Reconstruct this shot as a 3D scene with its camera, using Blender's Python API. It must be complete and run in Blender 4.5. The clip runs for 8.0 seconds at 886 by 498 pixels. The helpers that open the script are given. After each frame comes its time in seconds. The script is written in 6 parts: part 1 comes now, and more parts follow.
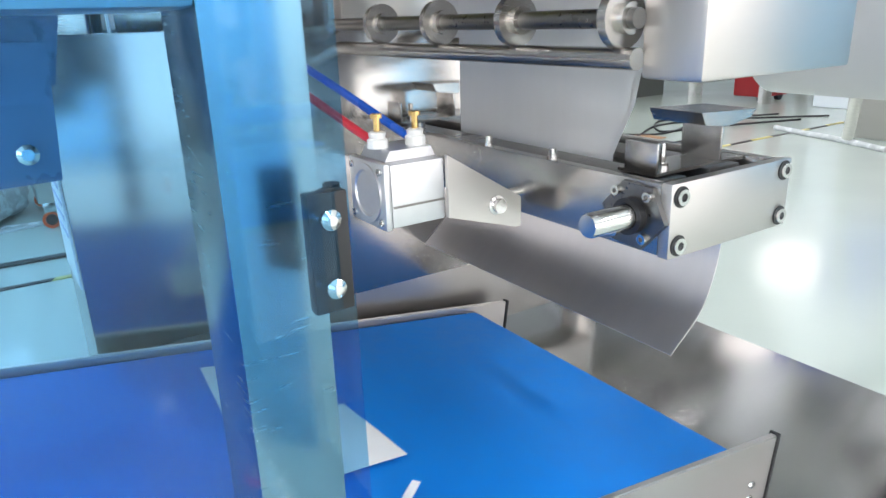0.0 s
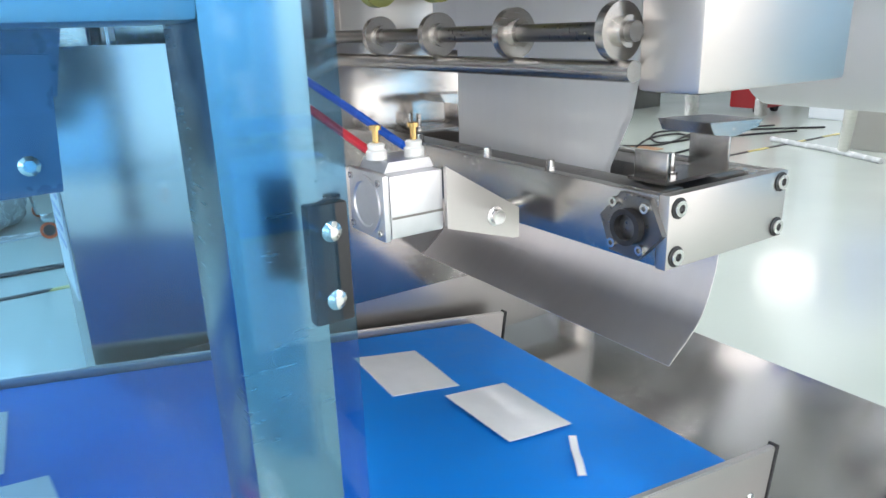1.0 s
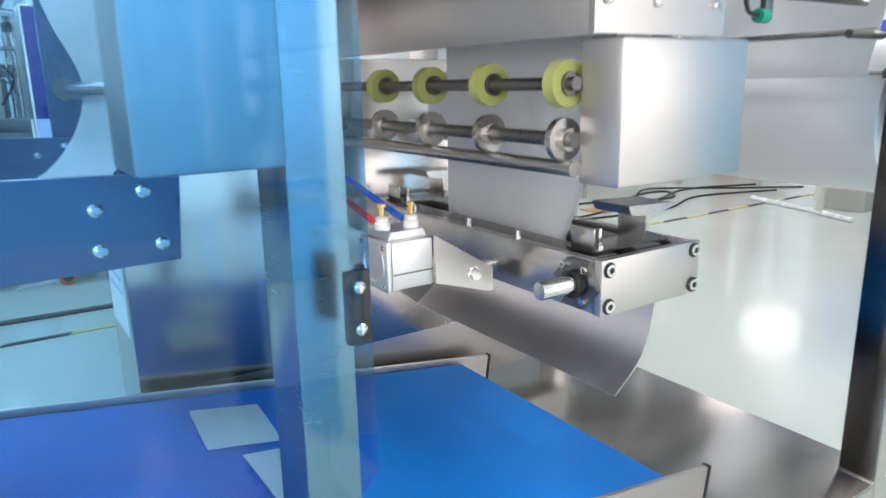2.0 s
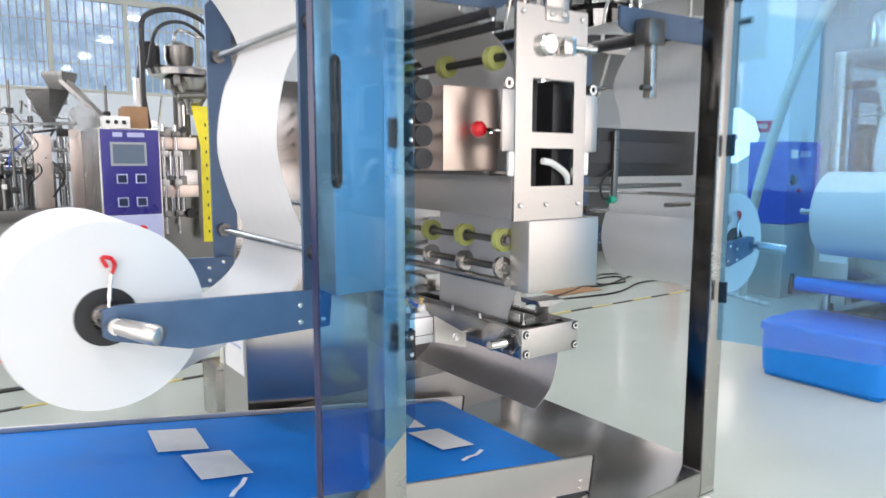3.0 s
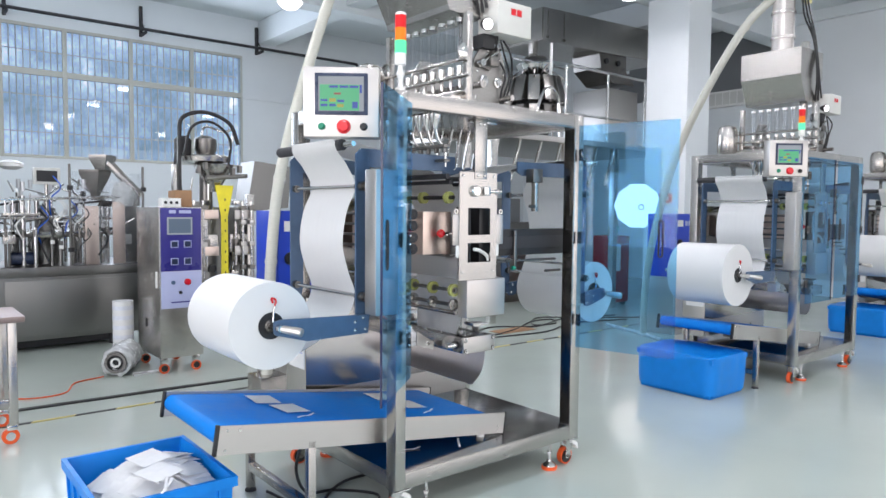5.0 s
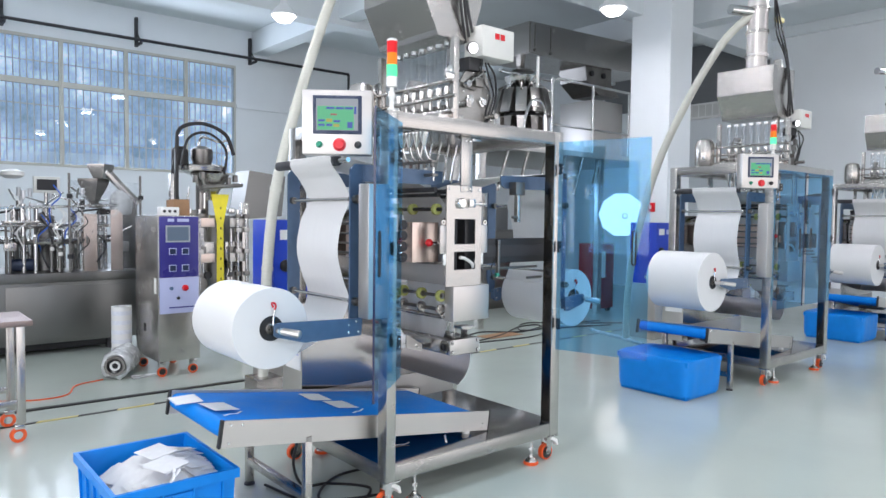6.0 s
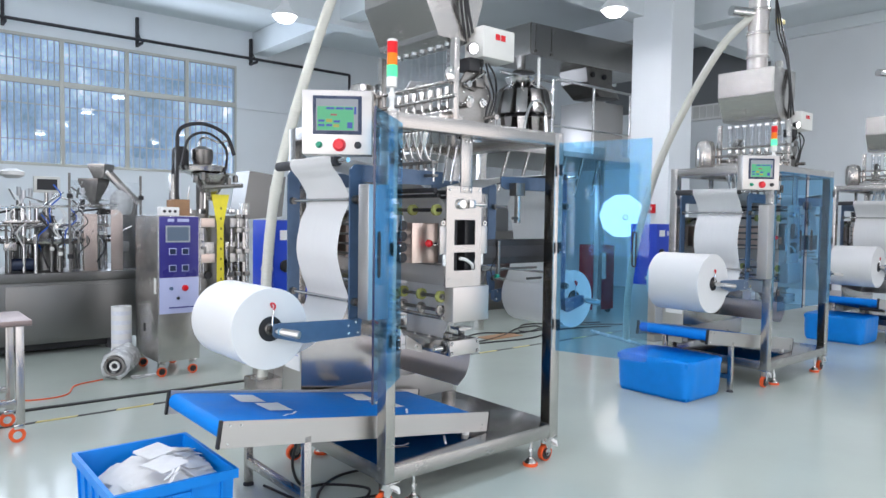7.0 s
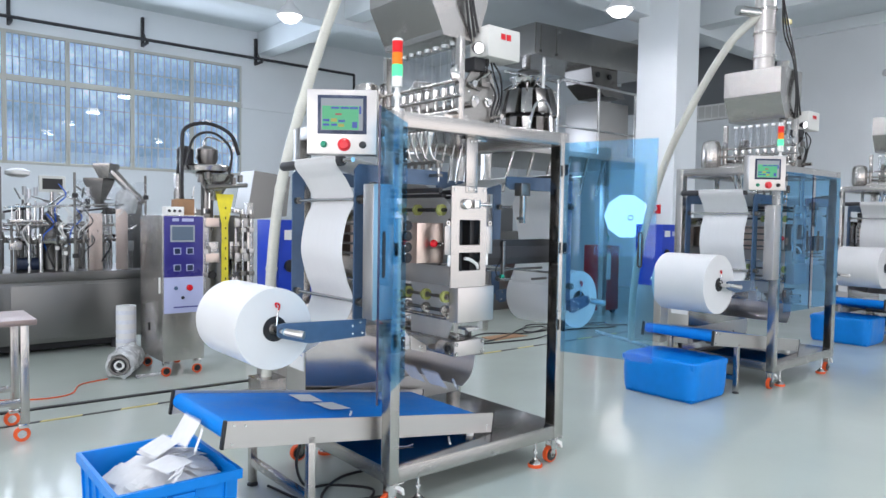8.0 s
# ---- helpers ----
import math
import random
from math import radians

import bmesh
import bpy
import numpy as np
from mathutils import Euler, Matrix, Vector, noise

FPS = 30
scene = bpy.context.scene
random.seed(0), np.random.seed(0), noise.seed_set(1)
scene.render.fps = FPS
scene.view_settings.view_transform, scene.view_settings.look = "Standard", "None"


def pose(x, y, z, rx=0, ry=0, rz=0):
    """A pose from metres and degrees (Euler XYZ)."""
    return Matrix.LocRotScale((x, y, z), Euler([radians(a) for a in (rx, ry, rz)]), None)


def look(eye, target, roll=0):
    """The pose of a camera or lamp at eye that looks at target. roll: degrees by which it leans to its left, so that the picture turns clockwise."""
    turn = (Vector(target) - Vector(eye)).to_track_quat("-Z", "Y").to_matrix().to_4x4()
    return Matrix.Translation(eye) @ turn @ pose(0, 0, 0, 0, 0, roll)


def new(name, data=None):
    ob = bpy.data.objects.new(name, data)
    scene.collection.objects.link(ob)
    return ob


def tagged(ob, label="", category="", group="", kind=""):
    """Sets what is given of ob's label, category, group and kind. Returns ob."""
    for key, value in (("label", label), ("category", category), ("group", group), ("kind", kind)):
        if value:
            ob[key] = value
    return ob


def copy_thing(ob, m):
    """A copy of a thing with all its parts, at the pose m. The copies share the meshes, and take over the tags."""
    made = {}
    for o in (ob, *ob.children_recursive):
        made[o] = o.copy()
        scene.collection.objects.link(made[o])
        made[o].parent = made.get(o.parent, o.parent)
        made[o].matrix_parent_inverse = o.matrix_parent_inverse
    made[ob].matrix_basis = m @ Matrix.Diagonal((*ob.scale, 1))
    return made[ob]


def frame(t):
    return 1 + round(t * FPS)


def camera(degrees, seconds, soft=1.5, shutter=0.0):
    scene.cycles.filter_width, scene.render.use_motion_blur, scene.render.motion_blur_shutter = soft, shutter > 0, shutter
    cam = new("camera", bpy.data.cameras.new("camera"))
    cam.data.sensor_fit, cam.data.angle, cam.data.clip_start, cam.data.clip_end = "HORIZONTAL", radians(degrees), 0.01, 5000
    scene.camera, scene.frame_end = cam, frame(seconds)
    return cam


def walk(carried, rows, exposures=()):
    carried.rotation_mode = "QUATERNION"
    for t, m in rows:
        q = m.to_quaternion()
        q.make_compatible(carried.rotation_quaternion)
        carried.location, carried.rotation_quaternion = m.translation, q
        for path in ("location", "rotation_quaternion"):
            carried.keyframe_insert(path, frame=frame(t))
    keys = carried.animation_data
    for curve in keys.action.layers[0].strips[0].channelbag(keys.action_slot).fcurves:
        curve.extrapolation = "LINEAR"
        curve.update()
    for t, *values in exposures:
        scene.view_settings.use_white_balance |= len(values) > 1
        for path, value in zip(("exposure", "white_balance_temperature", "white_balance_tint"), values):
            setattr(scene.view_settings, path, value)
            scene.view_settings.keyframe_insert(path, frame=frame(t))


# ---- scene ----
cam = camera(65.5, 8.0, shutter=0.3)
PATH = [
    (0, (0.779, 1.037, 1.027), (1.811, 2.627, 0.39), -1.9),
    (0.5, (0.781, 1.041, 1.025), (1.816, 2.631, 0.393), -1.8),
    (1, (0.777, 1.036, 1.028), (1.821, 2.63, 0.42), -1.8),
    (1.2, (0.777, 1.034, 1.028), (1.824, 2.633, 0.439), -1.8),
    (2.3, (0.533, 0.664, 1.152), (1.636, 2.284, 0.753), -0.2),
    (2.5, (0.424, 0.526, 1.187), (1.55, 2.143, 0.84), 0.4),
    (3, (0.09, 0.086, 1.323), (1.246, 1.699, 1.071), 0.1),
    (3.5, (-0.239, -0.306, 1.401), (0.949, 1.293, 1.226), 0.5),
    (4, (-0.551, -0.662, 1.46), (0.665, 0.919, 1.319), 0.5),
    (4.5, (-0.819, -0.995, 1.497), (0.423, 0.568, 1.375), 0.5),
    (5, (-1.019, -1.259, 1.528), (0.243, 0.289, 1.418), 0.5),
    (6.5, (-1.182, -1.481, 1.553), (0.105, 0.048, 1.466), 0.7),
    (7, (-1.168, -1.468, 1.551), (0.115, 0.064, 1.463), 0.8),
    (7.5, (-1.161, -1.454, 1.551), (0.117, 0.081, 1.463), 0.8),
    (8, (-1.162, -1.455, 1.551), (0.111, 0.084, 1.463), 0.9),
]
walk(cam, [(t, look(eye, target, roll)) for t, eye, target, roll in PATH],
     exposures=((0.0, -0.20, 6600, 13), (1.2, -0.20, 6600, 13), (3.0, -0.64, 6850, 18), (4.5, -0.90, 6550, 17), (8.0, -0.95, 6300, 16)))

# ---- light ----
world = bpy.data.worlds.new("world")
scene.world = world
world.use_nodes = True
wn = world.node_tree.nodes
sky = wn.new("ShaderNodeTexSky")
sky.sky_type, sky.sun_disc, sky.sun_elevation, sky.sun_rotation = "NISHITA", False, radians(42), radians(268)
world.node_tree.links.new(sky.outputs[0], wn["Background"].inputs[0])
wn["Background"].inputs[1].default_value = 0.12


def sun_lamp():
    d = bpy.data.lights.new("sun", "SUN")
    d.energy, d.angle, d.color = 5.0, radians(0.6), (1.0, 0.95, 0.88)
    new("sun", d).matrix_world = look((-20, 12.6, 18), (0, 12.3, 0))


def area(x, y, z, tx, ty, tz, w, h, watts, colour=(1, 1, 1)):
    d = bpy.data.lights.new("daylight", "AREA")
    d.shape, d.size, d.size_y, d.energy, d.color = "RECTANGLE", w, h, watts, colour
    new("daylight", d).matrix_world = look((x, y, z), (tx, ty, tz))


sun_lamp()
area(1.5, 11.85, 3.45, 1.5, 5, 2.4, 6.2, 2.1, 400, (0.80, 0.90, 1.0))
# added fill from the unseen west and south sides, sized to brighten the machines
area(-6.85, -0.5, 2.5, 0, -0.5, 2.5, 12.0, 3.2, 860, (0.97, 0.98, 1.0))
area(2.25, -6.85, 2.15, 2.25, 0, 2.15, 17.5, 3.9, 760, (1.0, 0.985, 0.965))

# ---- materials ----


def material(name, base, rough=0.5, metal=0.0, vary=0.08, scale=8.0, stretch=(1, 1, 1), bump=0.0, rough_vary=0.08, coat=0.0, fine=0.0, spec=0.5):
    m = bpy.data.materials.new(name)
    m.use_nodes = True
    n, l = m.node_tree.nodes, m.node_tree.links
    p = n["Principled BSDF"]
    co, mp = n.new("ShaderNodeTexCoord"), n.new("ShaderNodeMapping")
    mp.inputs["Scale"].default_value = stretch
    l.new(co.outputs["Object"], mp.inputs[0])
    t1, t2 = n.new("ShaderNodeTexNoise"), n.new("ShaderNodeTexNoise")
    t1.inputs["Scale"].default_value, t1.inputs["Detail"].default_value = scale, 5
    t2.inputs["Scale"].default_value, t2.inputs["Detail"].default_value = scale * 0.17, 3
    l.new(mp.outputs[0], t1.inputs["Vector"])
    l.new(co.outputs["Object"], t2.inputs["Vector"])
    add = n.new("ShaderNodeMath")
    l.new(t1.outputs[0], add.inputs[0])
    l.new(t2.outputs[0], add.inputs[1])
    r = n.new("ShaderNodeMapRange")
    r.inputs[1].default_value, r.inputs[2].default_value = 0.7, 1.3
    r.inputs[3].default_value, r.inputs[4].default_value = 1 - vary, 1 + vary
    l.new(add.outputs[0], r.inputs[0])
    mul = n.new("ShaderNodeVectorMath")
    mul.operation = "SCALE"
    mul.inputs[0].default_value = base
    l.new(r.outputs[0], mul.inputs["Scale"])
    l.new(mul.outputs[0], p.inputs["Base Color"])
    rr = n.new("ShaderNodeMapRange")
    rr.inputs[1].default_value, rr.inputs[2].default_value = 0.7, 1.3
    rr.inputs[3].default_value, rr.inputs[4].default_value = max(0.02, rough - rough_vary), rough + rough_vary
    l.new(add.outputs[0], rr.inputs[0])
    l.new(rr.outputs[0], p.inputs["Roughness"])
    p.inputs["Metallic"].default_value = metal
    p.inputs["Coat Weight"].default_value = coat
    p.inputs["Specular IOR Level"].default_value = spec
    if bump:
        b = n.new("ShaderNodeBump")
        b.inputs["Strength"].default_value, b.inputs["Distance"].default_value = bump, 0.002
        l.new(t1.outputs[0], b.inputs["Height"])
        l.new(b.outputs[0], p.inputs["Normal"])
    return m


def glow(name, colour, strength):
    m = bpy.data.materials.new(name)
    m.use_nodes = True
    p = m.node_tree.nodes["Principled BSDF"]
    p.inputs["Base Color"].default_value = (0.02, 0.02, 0.02, 1)
    p.inputs["Emission Color"].default_value = (*colour, 1)
    p.inputs["Emission Strength"].default_value = strength
    return m


def sheet_glass(name, colour, gloss_rough=0.03, gloss=0.35):
    """A thin clear sheet: tinted straight-through light under a gloss that grows at grazing angles."""
    m = bpy.data.materials.new(name)
    m.use_nodes = True
    n, l = m.node_tree.nodes, m.node_tree.links
    n.remove(n["Principled BSDF"])
    tr, gl, lw, mx = n.new("ShaderNodeBsdfTransparent"), n.new("ShaderNodeBsdfGlossy"), n.new("ShaderNodeLayerWeight"), n.new("ShaderNodeMixShader")
    pw, ma = n.new("ShaderNodeMath"), n.new("ShaderNodeMath")
    pw.operation, ma.operation = "POWER", "MULTIPLY_ADD"
    pw.inputs[1].default_value, ma.inputs[1].default_value, ma.inputs[2].default_value = 4.0, gloss, 0.035
    tr.inputs[0].default_value = (*colour, 1)
    gl.inputs["Roughness"].default_value = gloss_rough
    lw.inputs["Blend"].default_value = 0.5
    l.new(lw.outputs["Facing"], pw.inputs[0])
    l.new(pw.outputs[0], ma.inputs[0])
    l.new(ma.outputs[0], mx.inputs[0])
    l.new(tr.outputs[0], mx.inputs[1])
    l.new(gl.outputs[0], mx.inputs[2])
    l.new(mx.outputs[0], n["Material Output"].inputs[0])
    return m


STEEL = material("brushed_steel", (0.51, 0.485, 0.462), 0.27, 1.0, 0.006, 40, (1, 1, 10), 0.0, 0.005)
STEEL_H = material("brushed_steel_lengthwise", (0.45, 0.428, 0.406), 0.27, 1.0, 0.006, 40, (1, 10, 10), 0.0, 0.005)
SATIN = material("satin_steel_sheet", (0.54, 0.515, 0.495), 0.36, 1.0, 0.010, 40, (1, 8, 8), 0.0, 0.008)
MIRROR = material("polished_steel_sheet", (0.42, 0.405, 0.395), 0.18, 1.0, 0.04, 30, (1, 8, 8), 0.01, 0.04)
CHROME = material("bright_steel", (0.64, 0.63, 0.62), 0.14, 1.0, 0.06, 30, bump=0.0, rough_vary=0.04)
DULL = material("dull_grey_steel", (0.20, 0.197, 0.19), 0.34, 1.0, 0.02, 24, (1, 8, 8), 0.0, 0.02)
FADED = material("faded_print", (0.62, 0.64, 0.70), 0.6, 0, 0.1, 30)
DARKSTEEL = material("dark_machined_steel", (0.20, 0.19, 0.18), 0.30, 1.0, 0.05, 30, (1, 6, 6), 0.015, 0.04)
ALU = material("cast_aluminium", (0.66, 0.66, 0.68), 0.38, 1.0, 0.06, 50, bump=0.05)
BLACK = material("black_plastic", (0.012, 0.012, 0.014), 0.45, 0, 0.2, 30, bump=0.05)
RUBBER = material("dark_rubber", (0.03, 0.03, 0.035), 0.6, 0, 0.2, 40, bump=0.1)
NAVY = material("blue_grey_paint", (0.070, 0.120, 0.205), 0.34, 0.25, 0.10, 20, bump=0.05)
DARKNAVY = material("dark_blue_paint", (0.02, 0.032, 0.07), 0.3, 0.1, 0.12, 20, bump=0.04)
PAPER = material("white_film", (0.66, 0.66, 0.66), 0.42, 0, 0.025, 5, (1, 1, 1), 0.05)
BAGPAPER = material("white_filter_paper", (0.84, 0.84, 0.84), 0.75, 0, 0.05, 30, bump=0.35)
BELT = material("blue_conveyor_belt", (0.0, 0.185, 0.62), 0.55, 0, 0.05, 40, bump=0.03, spec=0.15)
CRATE = material("blue_polypropylene", (0.0, 0.205, 0.66), 0.40, 0, 0.06, 14, bump=0.03, spec=0.3)
RED = material("red_plastic", (0.62, 0.012, 0.02), 0.25, 0, 0.05)
ORANGE = material("orange_caster_tread", (0.75, 0.10, 0.02), 0.45, 0, 0.12, 30)
GREENRING = material("yellow_green_rubber", (0.36, 0.38, 0.12), 0.5, 0, 0.1, 40)
BRASS = material("brass", (0.75, 0.50, 0.20), 0.25, 1.0, 0.08, 40)
WHITEP = material("white_plastic", (0.78, 0.78, 0.76), 0.4, 0, 0.03, 12)
GREYBOX = material("light_grey_enclosure", (0.60, 0.60, 0.57), 0.45, 0.1, 0.04, 10)
TUBERED = material("red_air_hose", (0.60, 0.03, 0.05), 0.3, 0, 0.05)
TUBEBLUE = material("blue_air_hose", (0.01, 0.10, 0.55), 0.3, 0, 0.05)
MACHINED = material("machined_grey_steel", (0.33, 0.32, 0.305), 0.38, 1.0, 0.10, 30, (1, 1, 4), 0.0, 0.05)
# dark reflection of the room, put into the base colour
DARKREFLECT = material("painted_dark_reflection", (0.15, 0.14, 0.132), 0.18, 1.0, 0.2, 6, (1, 1, 1), 0.0, 0.05)
CHUTEM = material("bright_bag_chute_sheet", (0.74, 0.71, 0.70), 0.42, 1.0, 0.03, 14, (1, 3, 1), 0.0, 0.04)
# pink reflections on plain steel, put into the base colour
ROSE = material("steel_painted_pink_reflection", (0.70, 0.56, 0.49), 0.32, 1.0, 0.03, 40, (1, 6, 6), 0.01, 0.04)
# the tabletop's rosy sheen is painted as its base colour
TABLETOP = material("steel_painted_rosy_sheen", (0.36, 0.28, 0.26), 0.42, 1.0, 0.05, 40, (1, 6, 6), 0.0, 0.04)
WALLP = material("white_wall_paint", (0.76, 0.80, 0.83), 0.75, 0, 0.03, 1.4, bump=0.04)
CEIL = material("grey_ceiling_paint", (0.70, 0.75, 0.78), 0.8, 0, 0.04, 1.2, bump=0.03)
GREYWALL = material("dark_grey_wall_panel", (0.16, 0.17, 0.18), 0.6, 0, 0.06, 3)
FLOORM = material("green_grey_epoxy_floor", (0.46, 0.51, 0.465), 0.18, 0, 0.05, 1.1, bump=0.012, rough_vary=0.05, coat=0.2)
TAPEB = material("black_floor_tape", (0.02, 0.02, 0.02), 0.5, 0, 0.2, 20)
TAPEY = material("yellow_floor_tape", (0.52, 0.44, 0.15), 0.5, 0, 0.15, 20)
YELLOW = material("yellow_sachet_film", (0.80, 0.68, 0.02), 0.35, 0, 0.08, 16, bump=0.1)
PURPLE = material("purple_blue_panel_print", (0.035, 0.03, 0.20), 0.35, 0, 0.05)
LILAC = material("pale_lilac_panel_print", (0.42, 0.45, 0.66), 0.4, 0, 0.04)
ROYAL = material("royal_blue_cabinet_paint", (0.008, 0.05, 0.48), 0.4, 0, 0.06)
CARD = material("brown_cardboard", (0.30, 0.17, 0.09), 0.8, 0, 0.1, 20, bump=0.1)
HOSE = material("cream_spiral_hose", (0.56, 0.56, 0.50), 0.5, 0, 0.08, 20, (1, 1, 6), 0.1)
ALUFRAME = material("cream_window_aluminium", (0.52, 0.53, 0.49), 0.5, 0.1, 0.05, 8)
WRAP = material("clear_plastic_wrap", (0.55, 0.56, 0.56), 0.25, 0, 0.25, 18, bump=0.6)
TAN = material("tan_tape", (0.55, 0.40, 0.25), 0.5, 0, 0.1)
SHADE = material("white_enamel_shade", (0.8, 0.82, 0.84), 0.4, 0, 0.02)
ACRYLIC = sheet_glass("blue_acrylic", (0.52, 0.78, 0.95))
ACRYLICEDGE = material("dark_blue_acrylic_edge", (0.004, 0.008, 0.05), 0.15, 0, 0.1, 10)
CLEAR = sheet_glass("clear_tube", (0.94, 0.95, 0.96), 0.12)
PANE = sheet_glass("window_pane", (0.86, 0.92, 0.98), 0.02, 0.10)
LAMPGLOW = glow("lamp_glow", (1.0, 0.98, 0.93), 14)
SCREEN = glow("screen_green", (0.12, 0.80, 0.36), 1.0)
SCREENW = glow("screen_pale", (0.62, 0.72, 0.78), 0.8)
SCREENB = glow("screen_blue", (0.05, 0.14, 0.70), 0.9)
SCREENY = glow("screen_yellow", (0.78, 0.85, 0.12), 0.8)
SCREENR = glow("screen_red", (0.80, 0.20, 0.14), 0.7)
LCD = glow("lcd_blue_grey", (0.24, 0.38, 0.55), 0.6)
LIT_G = glow("lit_green", (0.08, 1.0, 0.42), 2.2)
LIT_R = material("red_lens_plastic", (0.66, 0.010, 0.015), 0.35, 0, 0.04, 20, spec=0.25)
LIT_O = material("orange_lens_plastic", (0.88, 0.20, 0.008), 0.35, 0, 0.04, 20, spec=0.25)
SPOT = glow("work_lamp_face", (1, 1, 1), 6)



def let_light_through(m, share):
    """Thin paper and film also pass on some of the light from behind."""
    n, l = m.node_tree.nodes, m.node_tree.links
    tr, mx = n.new("ShaderNodeBsdfTranslucent"), n.new("ShaderNodeMixShader")
    tr.inputs[0].default_value = (0.82, 0.82, 0.82, 1)
    mx.inputs[0].default_value = share
    l.new(n["Principled BSDF"].outputs[0], mx.inputs[1])
    l.new(tr.outputs[0], mx.inputs[2])
    l.new(mx.outputs[0], n["Material Output"].inputs[0])


WEB = material("white_thin_film", (0.88, 0.88, 0.88), 0.42, 0, 0.025, 9, (1, 6, 1), 0.12)
let_light_through(WEB, 0.42)
let_light_through(BAGPAPER, 0.25)

# ---- mesh tools ----
ORIGIN = {}


def thing(name, x, y, z, label, category, group=""):
    ob = new(name)
    ob.empty_display_size = 0.05
    ob.location = (x, y, z)
    ORIGIN[ob] = Vector((x, y, z))
    return tagged(ob, label, category, group)


def part(name, bm, mat, parent=None, label="", at=None, smooth=True):
    """One mesh object, drawn in world places, under a thing or a part."""
    base = ORIGIN.get(parent, Vector())
    here = Vector(at) if at else (base if parent else Vector())
    bmesh.ops.recalc_face_normals(bm, faces=bm.faces)
    bmesh.ops.translate(bm, verts=bm.verts, vec=-here)
    me = bpy.data.meshes.new(name)
    bm.to_mesh(me)
    bm.free()
    if smooth:
        me.shade_smooth()
        me.set_sharp_from_angle(angle=radians(32))
    for m in (mat if isinstance(mat, (list, tuple)) else [mat]):
        me.materials.append(m)
    ob = new(name, me)
    ob.parent = parent
    ob.location = here - base
    ORIGIN[ob] = here
    if label:
        ob["label"] = label
    return ob


def box(x0, x1, y0, y1, z0, z1, bev=0.002, bm=None):
    bm = bm or bmesh.new()
    m = Matrix.LocRotScale(((x0 + x1) / 2, (y0 + y1) / 2, (z0 + z1) / 2), None, (x1 - x0, y1 - y0, z1 - z0))
    vs = bmesh.ops.create_cube(bm, size=1, matrix=m)["verts"]
    if bev:
        es = list({e for v in vs for e in v.link_edges})
        bmesh.ops.bevel(bm, geom=es, offset=min(bev, 0.4 * min(x1 - x0, y1 - y0, z1 - z0)), segments=2, affect="EDGES", profile=0.6)
    return bm


def rod(p, q, r, seg=16, bm=None, r2=None):
    bm = bm or bmesh.new()
    p, q = Vector(p), Vector(q)
    d = q - p
    m = Matrix.Translation((p + q) / 2) @ d.to_track_quat("Z", "Y").to_matrix().to_4x4()
    bmesh.ops.create_cone(bm, cap_ends=True, segments=seg, radius1=r, radius2=r if r2 is None else r2, depth=d.length, matrix=m)
    return bm


def turned(profile, p, q, seg=24, bm=None):
    """A turned solid on the line from p towards q: rows of radius and distance along it."""
    bm = bm or bmesh.new()
    p, q = Vector(p), Vector(q)
    m = Matrix.Translation(p) @ (q - p).to_track_quat("Z", "Y").to_matrix().to_4x4()
    rings = []
    for r, h in profile:
        rings.append([bm.verts.new(m @ Vector((r * math.cos(2 * math.pi * i / seg), r * math.sin(2 * math.pi * i / seg), h))) for i in range(seg)])
    for a, b in zip(rings, rings[1:]):
        for i in range(seg):
            bm.faces.new((a[i], a[(i + 1) % seg], b[(i + 1) % seg], b[i]))
    bm.faces.new(rings[0])
    bm.faces.new(rings[-1])
    return bm


def ring(p, q, r_out, r_in, seg=28, bm=None):
    bm = bm or bmesh.new()
    p, q = Vector(p), Vector(q)
    m = Matrix.Translation(p) @ (q - p).to_track_quat("Z", "Y").to_matrix().to_4x4()
    h = (q - p).length
    rows = [(r_out, 0), (r_out, h), (r_in, h), (r_in, 0)]
    vs = [[bm.verts.new(m @ Vector((r * math.cos(2 * math.pi * i / seg), r * math.sin(2 * math.pi * i / seg), z))) for i in range(seg)] for r, z in rows]
    for k in range(4):
        a, b = vs[k], vs[(k + 1) % 4]
        for i in range(seg):
            bm.faces.new((a[i], a[(i + 1) % seg], b[(i + 1) % seg], b[i]))
    return bm


def sweep(points, r, seg=8, bm=None, steps=6):
    """A round cord along a smooth line through the points."""
    bm = bm or bmesh.new()
    pts = [Vector(p) for p in points]
    ext = [2 * pts[0] - pts[1]] + pts + [2 * pts[-1] - pts[-2]]
    line = []
    for i in range(1, len(ext) - 2):
        a, b, c, d = ext[i - 1:i + 3]
        for k in range(steps):
            t = k / steps
            line.append(0.5 * ((2 * b) + (c - a) * t + (2 * a - 5 * b + 4 * c - d) * t * t + (3 * b - a - 3 * c + d) * t ** 3))
    line.append(pts[-1])
    last = None
    up = Vector((0.3, 0.2, 1))
    for i, p in enumerate(line):
        d = (line[min(i + 1, len(line) - 1)] - line[max(i - 1, 0)]).normalized()
        u = d.cross(up).normalized()
        v = d.cross(u)
        loop = [bm.verts.new(p + r * (math.cos(2 * math.pi * k / seg) * u + math.sin(2 * math.pi * k / seg) * v)) for k in range(seg)]
        if last:
            for k in range(seg):
                bm.faces.new((last[k], last[(k + 1) % seg], loop[(k + 1) % seg], loop[k]))
        else:
            bm.faces.new(loop)
        last = loop
    bm.faces.new(last)
    return bm


